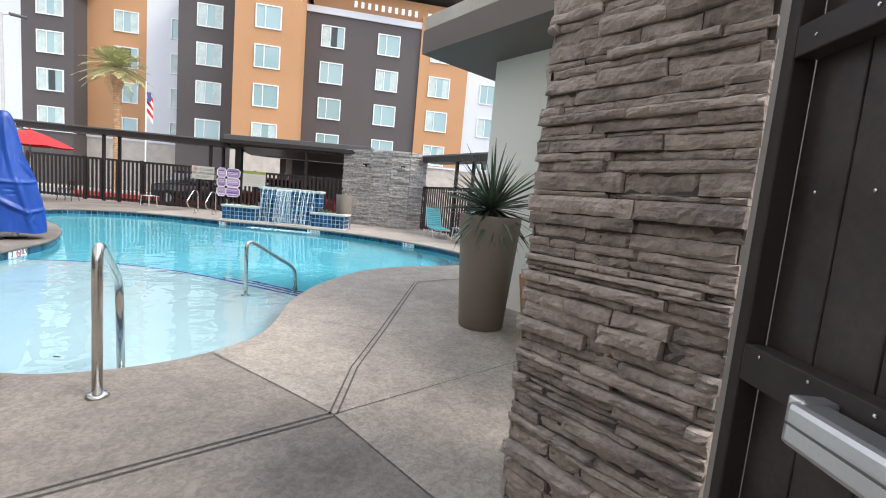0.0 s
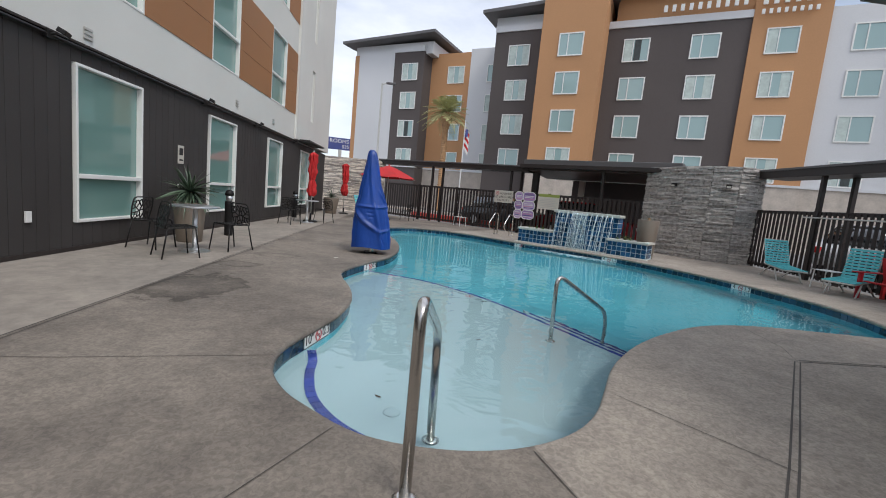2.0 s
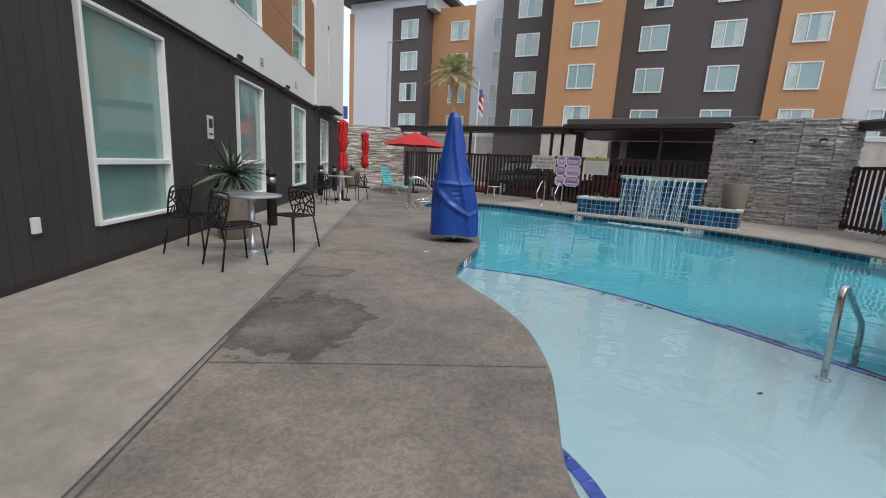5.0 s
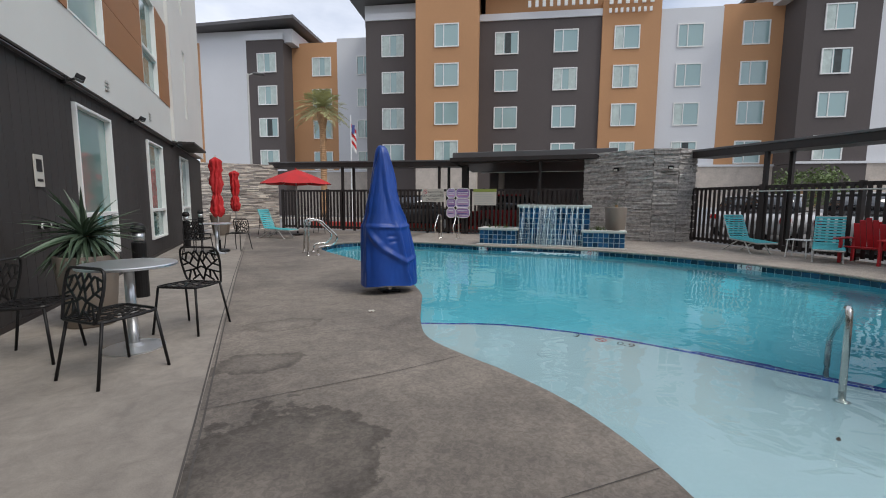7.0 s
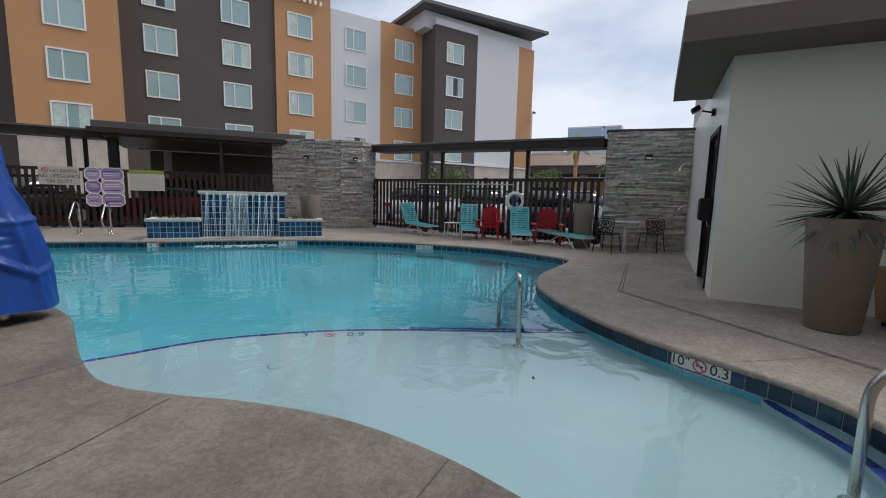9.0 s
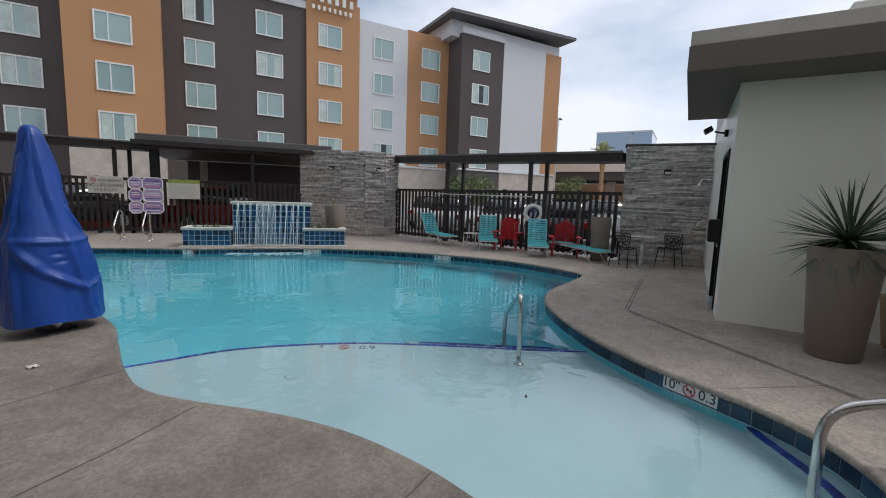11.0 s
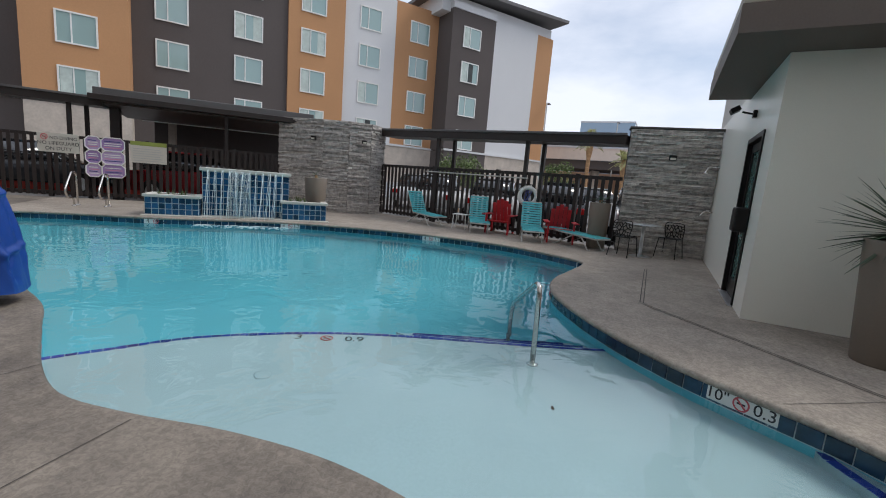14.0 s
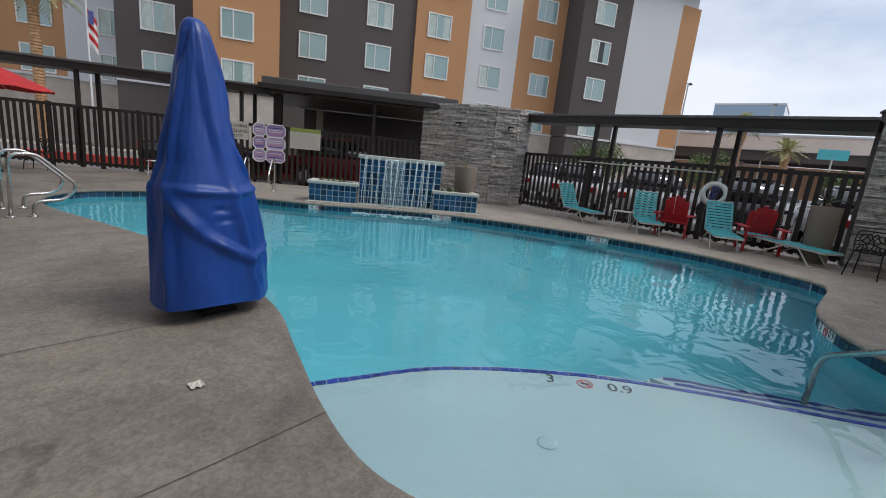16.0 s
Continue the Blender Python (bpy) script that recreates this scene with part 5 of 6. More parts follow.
def folded_canopy(lo, top, k, sd):
    """Gathered canvas: a capped head, a tie below the middle and a ragged skirt."""
    bm = bmesh.new()
    keys = ((0.0, 0.55), (0.05, 0.85), (0.14, 1.0), (0.24, 0.86), (0.32, 0.72), (0.37, 0.50), (0.42, 0.72), (0.55, 0.88), (0.72, 0.84), (0.86, 0.92), (0.93, 1.02), (0.955, 0.8), (0.985, 0.35), (1.0, 0.12))
    rings, rows, cols = [], 46, 54
    for i in range(rows + 1):
        t = i / rows
        for a, b in zip(keys, keys[1:]):
            if a[0] <= t <= b[0]:
                r = k * (a[1] + (b[1] - a[1]) * (t - a[0]) / (b[0] - a[0]))
        ring = []
        for j in range(cols):
            a = 2 * math.pi * j / cols
            fold = abs((a * 8 / (2 * math.pi) + 0.5 * math.sin(4 * t + sd)) % 1 * 2 - 1)
            n1 = noise.noise(Vector((math.cos(a) * 2.4 + sd * 7, math.sin(a) * 2.4, t * 7)))
            n2 = noise.noise(Vector((math.cos(a) * 5, math.sin(a) * 5 + sd * 3, t * 19)))
            q = r * (0.78 + 0.42 * fold + 0.42 * n1 + 0.24 * n2 * (1 if t < 0.9 else 0.4))
            ring.append(bm.verts.new((q * math.cos(a), q * math.sin(a), lo + (top - lo) * t + (0.05 * n1 if i == 0 else 0))))
        rings.append(ring)
    for a, b in zip(rings, rings[1:]):
        for j in range(cols):
            bm.faces.new((a[j], a[(j + 1) % cols], b[(j + 1) % cols], b[j]))
    bm.faces.new(rings[-1])
    return bm


for x, y, top, lo, k, sd in ((1.23, 12.05, 2.35, 0.88, 0.138, 1), (1.24, 18.55, 2.45, 0.89, 0.155, 2)):
    um = thing("closed_umbrella", "closed red canvas patio umbrella tied round its pole", "umbrella", pose(x, y, 0), "red umbrellas")
    pole_and_base(um, top + 0.05)
    part("canopy", folded_canopy(lo, top, k, sd), M_RED, um, "folded red canvas", True)
um = thing("open_umbrella", "open red canvas patio umbrella over a lounge spot", "umbrella", pose(3.42, 17.0, 0, 0, 0, 20), "red umbrellas")
pole_and_base(um, 2.45)
for k in range(8):
    bm = bmesh.new()
    a0, a1 = math.pi / 4 * k, math.pi / 4 * (k + 1)
    rows = []
    for i in range(7):
        t = i / 6
        row = []
        for j in range(5):
            a = a0 + (a1 - a0) * j / 4
            edge = 1 - 0.06 * math.sin(math.pi * j / 4) * t
            row.append(bm.verts.new((1.32 * t * math.cos(a) * edge, 1.32 * t * math.sin(a) * edge, 2.45 - 0.52 * t ** 1.25 - 0.03 * math.sin(math.pi * j / 4) * t)) if i else None)
        rows.append(row)
    tip = bm.verts.new((0, 0, 2.45))
    for i in range(6):
        for j in range(4):
            if i == 0:
                bm.faces.new((tip, rows[1][j], rows[1][j + 1]))
            else:
                bm.faces.new((rows[i][j], rows[i + 1][j], rows[i + 1][j + 1], rows[i][j + 1]))
    part("canopy_panel", bm, M_RED, um, "", True)
    part("rib", tube(bmesh.new(), [(0, 0, 2.41), (1.28 * math.cos(a0), 1.28 * math.sin(a0), 1.91)], 0.008, 5), M_GREYFRAME, um)
part("finial", lathe(bmesh.new(), [(0.03, 2.44), (0.035, 2.48), (0.005, 2.52)], 10), M_RED, um)


# ---- sun loungers and red chairs ----
def sun_lounger(name, back_deg, label, at):
    l = thing(name, label, "lounger", at, "sun loungers")
    L, W, H, hinge = 1.48, 0.25, 0.32, 0.46
    c, s = math.cos(radians(back_deg)), math.sin(radians(back_deg))
    for sx in (-1, 1):
        part("side_rail", tube(bmesh.new(), [(sx * W, hinge, H), (sx * W, L, H - 0.04)], 0.018, 8), M_GREYFRAME, l)
        part("back_rail", tube(bmesh.new(), [(sx * W, hinge, H), (sx * W, hinge - 0.72 * c, H + 0.72 * s)], 0.018, 8), M_GREYFRAME, l)
        part("leg", tube(bmesh.new(), bend([(sx * W, 1.0, H), (sx * W, 1.26, 0.0), (sx * W, 1.32, 0.0)], 0.03, 3), 0.016, 8), M_GREYFRAME, l)
        part("leg", tube(bmesh.new(), bend([(sx * W, 0.80, H), (sx * W, 0.20, 0.0), (sx * W, 0.13, 0.0)], 0.03, 3), 0.016, 8), M_GREYFRAME, l)
    part("end_rail", tube(bmesh.new(), [(-W, L, H - 0.04), (W, L, H - 0.04)], 0.018, 8), M_GREYFRAME, l)
    part("end_rail", tube(bmesh.new(), [(-W, hinge - 0.72 * c, H + 0.72 * s), (W, hinge - 0.72 * c, H + 0.72 * s)], 0.018, 8), M_GREYFRAME, l)
    me = link_mesh("strap", bm_box((-W - 0.02, -0.026, 0.012), (W + 0.02, 0.026, 0.022), None, 0.003), M_TEAL)
    for i in range(14):
        y = hinge + 0.06 + i * 0.071
        shared("strap", me, l, pose(0, y, H - 0.04 * (y - hinge) / (L - hinge) + 0.008))
    for i in range(10):
        d = 0.04 + i * 0.071
        shared("strap", me, l, pose(0, hinge - d * c, H + d * s + 0.008, -back_deg, 0, 0))
    return l


sun_lounger("sun_lounger", 62, "turquoise strap sun lounger with raised back by the fence", pose(14.45, 8.05, 0, 0, 0, 158))
sun_lounger("sun_lounger", 66, "turquoise strap sun lounger with raised back by the fence", pose(14.75, 5.85, 0, 0, 0, 116))
sun_lounger("sun_lounger", 62, "turquoise strap sun lounger with raised back below the life ring", pose(14.42, 4.12, 0, 0, 0, 110))
sun_lounger("sun_lounger", 3, "turquoise strap sun lounger lying flat beside a tall pot", pose(14.0, 3.25, 0, 0, 0, 148))
sun_lounger("sun_lounger", 68, "turquoise strap sun lounger under the open red umbrella", pose(2.08, 16.42, 0, 0, 0, -131))

st = thing("side_table", "small white slatted side table between sun loungers", "table", pose(14.2, 6.15, 0, 0, 0, 10), "side tables")
for i in range(6):
    part("slat", bm_box((-0.22, -0.22 + i * 0.075, 0.41), (0.22, -0.16 + i * 0.075, 0.425), None, 0.003), M_PLASTIC, st)
for sx in (-1, 1):
    for sy in (-1, 1):
        part("leg", tube(bmesh.new(), [(sx * 0.18, sy * 0.18, 0.41), (sx * 0.2, sy * 0.2, 0)], 0.013, 8), M_PLASTIC, st)
copy_thing(st, pose(6.9, 17.2, 0, 0, 0, 40))


def adirondack(label, at):
    a = thing("adirondack_chair", label, "chair", at, "red adirondack chairs")
    mb = pose(0, -0.22, 0.30, 72, 0, 0)
    for i in range(5):
        x = (i - 2) * 0.105
        h = 0.72 - 0.05 * abs(i - 2) ** 1.4
        bm = bm_box((x - 0.048, 0, -0.01), (x + 0.048, h, 0.01), mb, 0.006)
        part("back_slat", bm, M_REDPLASTIC, a)
    for i in range(5):
        part("seat_slat", bm_box((-0.27, -0.2 + i * 0.105, 0.29 + i * 0.016), (0.27, -0.105 + i * 0.105, 0.31 + i * 0.016), None, 0.005), M_REDPLASTIC, a)
    for sx in (-1, 1):
        part("arm", bm_box((sx * 0.36 - 0.07, -0.30, 0.52), (sx * 0.36 + 0.07, 0.42, 0.545), None, 0.008), M_REDPLASTIC, a)
        part("leg", bm_box((sx * 0.32 - 0.02, 0.26, 0.0), (sx * 0.32 + 0.02, 0.36, 0.52), None, 0.005), M_REDPLASTIC, a)
        part("leg", bm_box((sx * 0.32 - 0.02, -0.38, 0.0), (sx * 0.32 + 0.02, -0.28, 0.52), None, 0.005), M_REDPLASTIC, a)
    return a


adirondack("dark red plastic adirondack chair by the fence", pose(14.28, 4.95, 0, 0, 0, 95))
adirondack("dark red plastic adirondack chair beside the life ring", pose(14.02, 3.2, 0, 0, 0, 108))

ring = thing("life_ring", "white life ring hanging on the dark fence post", "life ring", pose(14.40, 4.25, 1.12, 90, 0, -82))
bm = bmesh.new()
tube(bm, [(0.225 * math.cos(a), 0.225 * math.sin(a), 0) for a in [2 * math.pi * i / 32 for i in range(32)]], 0.055, 10, True)
part("float", bm, M_PLASTIC, ring, "", True)
bm = bmesh.new()
tube(bm, [(0.29 * math.cos(a), 0.29 * math.sin(a), 0.02 * math.sin(4 * a)) for a in [2 * math.pi * i / 32 for i in range(32)]], 0.008, 5, True)
part("rope", bm, M_SIGN, ring)
part("throw_rope", tube(bmesh.new(), [(0.1 * math.cos(3 * t) * (0.5 + 0.1 * t), 0.2 * math.sin(2 * t) - 0.05, 0.075 + 0.01 * math.sin(9 * t)) for t in [i * 0.25 for i in range(24)]], 0.012, 5), M_SIGN_BLUE, ring, "coiled dark rope")
hk = thing("rescue_pole", "long pale rescue pole hung on the fence rail", "pole", pose(0, 0, 0))
part("shaft", tube(bmesh.new(), [(14.98, 7.9, 1.62), (14.34, 4.3, 1.60)], 0.018, 8), M_GREYFRAME, hk)


# ---- signs on the left fence ----
SU = Vector((10.25, -8.63, 0)).normalized()


def fence_sign(name, x, y, z0, z1, w, label):
    return thing(name, label, "sign", frame_at(Vector((x, y, z0)) + Vector((SU.y, -SU.x, 0)) * 0.10, SU, (0, 0, 1)), "pool signs"), w, z1 - z0


s, w, h = fence_sign("notice_sign", 8.40, 16.85, 1.28, 1.82, 0.95, "white no lifeguard notice on the fence")
part("board", bm_box((0, 0, -0.01), (w, h, 0.0), None, 0.003), M_SIGN, s)
for ln, yy in (("NO DIVING", 0.40), ("NO LIFEGUARD", 0.25), ("ON DUTY", 0.10)):
    text_mesh(ln, 0.135 if ln != "NO DIVING" else 0.12, M_INK, s, pose(w / 2 + (0.12 if ln == "NO DIVING" else 0), yy, 0.002))
no_diving(s, pose(0.16, 0.42, 0.002), 0.075)
s, w, h = fence_sign("rules_sign", 9.22, 16.13, 0.66, 1.83, 0.95, "purple pool rules sign of linked octagon panels")
for r in range(3):
    for c, cw in ((0, 0.38), (1, 0.57)):
        x0, y0 = 0.0 if c == 0 else 0.385, r * 0.39
        k = 0.09
        outline = [(x0 + k, y0), (x0 + cw - k, y0), (x0 + cw, y0 + k), (x0 + cw, y0 + 0.38 - k), (x0 + cw - k, y0 + 0.38), (x0 + k, y0 + 0.38), (x0, y0 + 0.38 - k), (x0, y0 + k)]
        bm = bmesh.new()
        vs = [bm.verts.new((x, y, 0.0)) for x, y in outline]
        ws = [bm.verts.new((x, y, -0.01)) for x, y in outline]
        bm.faces.new(vs)
        bm.faces.new(ws[::-1])
        for i in range(8):
            bm.faces.new((vs[i], ws[i], ws[(i + 1) % 8], vs[(i + 1) % 8]))
        part("panel", bm, M_SIGN_PURPLE if (r + c) % 2 else M_SIGN_LILAC, s)
        part("border", tube(bmesh.new(), [(x, y, 0.003) for x, y in outline], 0.018, 5, True), M_PLASTIC, s)
        for b in range(4):
            part("print_bar", bm_box((x0 + 0.07, y0 + 0.08 + b * 0.06, 0.001), (x0 + cw - 0.07 - 0.03 * (b % 2), y0 + 0.105 + b * 0.06, 0.003)), (M_PLASTIC, M_SIGN_BLUE, M_SIGN_ROSE, M_PLASTIC)[(b + r) % 4], s)
s, w, h = fence_sign("info_sign", 10.06, 15.41, 1.16, 1.80, 0.93, "white notice board with an olive header on the fence")
part("board", bm_box((0, 0, -0.01), (w, h, 0.0), None, 0.003), M_SIGN, s)
part("header", bm_box((0, h - 0.12, 0.0005), (w, h, 0.003)), M_OLIVE, s)
for b in range(6):
    part("print_bar", bm_box((0.06, 0.06 + b * 0.07, 0.001), (w - 0.08 - 0.05 * (b % 3), 0.08 + b * 0.07, 0.003)), M_GREYFRAME, s)

# ---- wall fittings ----
for y in (3.12, 7.05, 10.05, 13.9):
    fl = thing("flood_light", "small black flood light on the charcoal wall", "lamp", pose(0.05, y, 2.80), "wall flood lights")
    part("box", bm_box((-0.04, -0.05, -0.05), (0.03, 0.05, 0.05), None, 0.006), M_BLACK, fl)
    part("arm", tube(bmesh.new(), [(0.02, 0, 0), (0.09, 0.03, 0.03)], 0.015, 6), M_BLACK, fl)
    part("head", bm_box((-0.05, -0.09, -0.03), (0.05, 0.09, 0.03), pose(0.14, 0.06, 0.05, 0, 25, 20), 0.008), M_BLACK, fl)
    part("glass", bm_box((-0.04, -0.08, -0.034), (0.04, 0.08, -0.031), pose(0.14, 0.06, 0.05, 0, 25, 20)), M_ALU, fl)
pl = thing("wall_placard", "small cream placard with a dark pictogram on the wall", "sign", frame_at(Vector((0.004, 6.14, 1.42)), (0, 1, 0), (0, 0, 1)))
part("plate", bm_box((0, 0, 0), (0.21, 0.36, 0.012), None, 0.003), M_SIGN, pl)
part("pictogram", bm_box((0.04, 0.17, 0.012), (0.17, 0.31, 0.015)), M_INK, pl)
part("print_bar", bm_box((0.04, 0.06, 0.012), (0.17, 0.09, 0.015)), M_INK, pl)
ol = thing("wall_outlet", "white weatherproof outlet cover on the charcoal wall", "outlet", frame_at(Vector((0.004, 2.78, 0.45)), (0, 1, 0), (0, 0, 1)))
part("cover", bm_box((0, 0, 0), (0.08, 0.14, 0.03), None, 0.006), M_PLASTIC, ol)
fd = thing("hose_bib", "small black and white wall valves beside the yucca", "valve", pose(0.02, 6.1, 0.98))
for y in (0.0, 0.22):
    part("valve", lathe(bmesh.new(), [(0.03, 0), (0.035, 0.03), (0.02, 0.08), (0.025, 0.1)], 12, pose(0, y, 0, 0, 90, 0)), M_BLACK, fd)
    part("band", lathe(bmesh.new(), [(0.037, 0.03), (0.037, 0.045)], 12, pose(0, y, 0, 0, 90, 0)), M_PLASTIC, fd)
for y, z in ((3.72, 2.96), (8.68, 3.05), (11.46, 3.06), (6.0, 4.75)):
    vt = thing("wall_vent", "small louvred vent in the wall", "vent", frame_at(Vector((0.024 if z < 4 else 0.04, y, z)), (0, 1, 0), (0, 0, 1)), "wall vents")
    for i in range(3):
        part("louvre", bm_box((0, i * 0.06, 0), (0.16, i * 0.06 + 0.035, 0.02), None, 0.004), M_GREYFRAME if z < 4 else M_FASCIA, vt)

# ---- pool house door and fittings ----
door = thing("door_1", "black-framed glass pool house door with a card reader box", "door", pose(D0, PH_Y, 0), kind="structure")
DW = D1 - D0
for lo, hi in (((0, -0.20, 0), (0.07, 0.02, DZ)), ((DW - 0.07, -0.20, 0), (DW, 0.02, DZ)), ((0.07, -0.20, DZ - 0.07), (DW - 0.07, 0.02, DZ))):
    part("door_frame", bm_box(lo, hi, None, 0.004), M_BLACK, door)
for lo, hi in (((0.08, -0.09, 0.02), (0.19, -0.04, DZ - 0.08)), ((DW - 0.19, -0.09, 0.02), (DW - 0.08, -0.04, DZ - 0.08)), ((0.19, -0.09, 0.02), (DW - 0.19, -0.04, 0.26)), ((0.19, -0.09, DZ - 0.2), (DW - 0.19, -0.04, DZ - 0.08)), ((0.19, -0.09, 0.95), (DW - 0.19, -0.04, 1.05))):
    part("door_rail", bm_box(lo, hi, None, 0.004), M_BLACK, door)
part("pane", bm_box((0.19, -0.07, 0.26), (DW - 0.19, -0.06, DZ - 0.2)), M_PANE, door)
part("door_handle", tube(bmesh.new(), bend([(0.26, -0.04, 0.9), (0.26, 0.03, 0.9), (0.26, 0.03, 1.2), (0.26, -0.04, 1.2)], 0.03, 3), 0.012, 8), M_STEEL, door)
part("threshold", bm_box((0.0, -0.2, 0.0), (DW, 0.06, 0.018), None, 0.004), M_ALU, door)
cr = thing("reader_box", "black box hung beside the pool house door", "box", pose(D0 - 0.02, PH_Y + 0.004, 0.98))
part("case", bm_box((-0.02, 0, 0), (0.30, 0.16, 0.32), None, 0.03), M_BLACK, cr)
fl = thing("flood_light", "small black flood light above the pool house door", "lamp", pose(10.3, PH_Y, 2.62), "wall flood lights")
part("box", bm_box((-0.05, 0, -0.05), (0.05, 0.05, 0.05), None, 0.006), M_BLACK, fl)
part("arm", tube(bmesh.new(), [(0, 0.04, 0), (0, 0.18, 0.03)], 0.014, 6), M_BLACK, fl)
part("head", bm_box((-0.10, -0.05, -0.035), (0.10, 0.07, 0.035), pose(0, 0.26, 0.06, -30, 0, 0), 0.008), M_BLACK, fl)
sh = thing("outdoor_shower", "chrome shower head and tap on the white wall", "shower", pose(14.0, PH_Y, 0))
part("head_arm", tube(bmesh.new(), bend([(0, 0, 2.10), (0, 0.22, 2.12), (0, 0.26, 2.02)], 0.04, 4), 0.014, 8), M_STEEL, sh)
part("shower_head", lathe(bmesh.new(), [(0.02, 0), (0.06, -0.05), (0.06, -0.06)], 14, pose(0, 0.27, 2.02)), M_STEEL, sh)
part("tap", tube(bmesh.new(), bend([(0, 0, 1.12), (0, 0.18, 1.12), (0, 0.24, 1.02)], 0.04, 4), 0.02, 8), M_STEEL, sh)
part("lever", bm_box((-0.06, 0.08, 1.13), (0.06, 0.14, 1.16), None, 0.006), M_STEEL, sh)
wb = thing("wall_lamp", "small black lamp on the stone wall", "lamp", pose(14.10, 0.85, 2.28, 0, 0, 98), "stone wall lamps")
part("body", bm_box((-0.08, 0.04, -0.06), (0.08, 0.16, 0.06), None, 0.02), M_BLACK, wb)
part("lens", bm_box((-0.06, 0.15, -0.05), (0.06, 0.163, 0.0), None, 0.003), M_SIGN, wb)
for x, y, a in ((13.6, 11.45, 110), (14.5, 10.12, 140)):
    copy_thing(wb, pose(x, y, 2.42, 0, 0, a))
part("coping_cap", bm_box((-0.03, -0.03, 2.93), (1.95, 0.38, 2.98), None, 0.008), M_MORTAR, bpy.data.objects["wall_stone_east"], "thin dark wall cap")
lt = thing("paper_scrap", "crumpled scrap of white paper on the deck", "litter", pose(3.46, 4.79, 0.0))
bm = bmesh.new()
bmesh.ops.create_grid(bm, x_segments=6, y_segments=6, size=0.034)
for v in bm.verts:
    v.co.z = 0.012 + 0.012 * noise.noise(v.co * 60)
part("sheet", bm, M_SIGN, lt)
for x, y, a in ((5.53, 1.34, 20), (4.65, 0.01, 140)):
    lf = thing("fallen_leaf", "small dry leaf floating on the pool water", "leaf", pose(x, y, WATER_Z + 0.004, 0, 0, a), "fallen leaves")
    bm = bmesh.new()
    bm.faces.new([bm.verts.new(p) for p in ((-0.03, 0, 0.002), (-0.008, -0.012, 0), (0.022, -0.008, 0), (0.034, 0, 0.004), (0.018, 0.011, 0), (-0.01, 0.013, 0))])
    part("blade", bm, M_SOIL, lf)

for x, y in ((4.75, 0.03), (4.88, 3.42)):
    fc = thing("floor_cap", "small pale round cap set in the pool shelf", "cap", pose(x, y, SHELF_Z), "pool floor caps")
    part("disc", lathe(bmesh.new(), [(0.062, 0.001), (0.062, 0.006), (0.05, 0.009), (0.012, 0.010)], 24), M_SHELF, fc, "", True)

# ---- beyond the fence ----
def car(label, paint, at, tall=1.18):
    at = at @ Matrix.Diagonal((1, 1, tall, 1))
    c = thing("parked_car", label, "car", at, "parked cars")
    bm = bmesh.new()
    prof = [(-2.2, 0.35), (-2.25, 0.62), (-2.1, 0.88), (-1.2, 0.95), (1.15, 0.98), (2.05, 0.86), (2.22, 0.6), (2.2, 0.32)]
    rows = []
    for y, k in ((-0.88, 0.96), (-0.80, 1.0), (0.80, 1.0), (0.88, 0.96)):
        rows.append([bm.verts.new((x, y, 0.3 + (z - 0.3) * k)) for x, z in prof])
    for a, b in zip(rows, rows[1:]):
        for i in range(len(prof)):
            j = (i + 1) % len(prof)
            bm.faces.new((a[i], a[j], b[j], b[i]))
    bm.faces.new(rows[0][::-1])
    bm.faces.new(rows[-1])
    bmesh.ops.recalc_face_normals(bm, faces=bm.faces)
    bmesh.ops.bevel(bm, geom=bm.edges[:], offset=0.05, segments=2, affect="EDGES")
    part("body", bm, paint, c, "", True)
    bm = bmesh.new()
    cab = [(-1.75, 0.93), (-1.35, 1.42), (0.15, 1.46), (1.0, 0.96)]
    rows = [[bm.verts.new((x, y * (1 if z < 1 else 0.86), z)) for x, z in cab] for y in (-0.78, 0.78)]
    for i in range(4):
        j = (i + 1) % 4
        bm.faces.new((rows[0][i], rows[0][j], rows[1][j], rows[1][i]))
    bm.faces.new(rows[0][::-1])
    bm.faces.new(rows[1])
    bmesh.ops.recalc_face_normals(bm, faces=bm.faces)
    bmesh.ops.bevel(bm, geom=bm.edges[:], offset=0.05, segments=2, affect="EDGES")
    part("cabin", bm, M_CARGLASS, c, "dark tinted windows", True)
    part("roof", bm_box((-1.3, -0.64, 1.435), (0.12, 0.64, 1.48), None, 0.02), paint, c)
    for x in (-1.38, 1.36):
        for y in (-0.80, 0.80):
            w = part("wheel", lathe(bmesh.new(), [(0.20, -0.10), (0.32, -0.10), (0.335, -0.06), (0.335, 0.06), (0.32, 0.10), (0.20, 0.10)], 24, pose(x, y, 0.335, 90, 0, 0)), M_BLACK, c)
            part("rim", lathe(bmesh.new(), [(0.02, -0.105), (0.20, -0.10), (0.20, 0.10), (0.02, 0.105)], 16, pose(x, y, 0.335, 90, 0, 0)), M_ALU, w)
    for y in (-0.66, 0.66):
        part("headlight", bm_box((2.10, y - 0.14, 0.62), (2.24, y + 0.14, 0.76), None, 0.02), M_PLASTIC, c)
        part("tail_light", bm_box((-2.27, y - 0.14, 0.66), (-2.12, y + 0.14, 0.82), None, 0.02), M_TAIL, c)
    return c


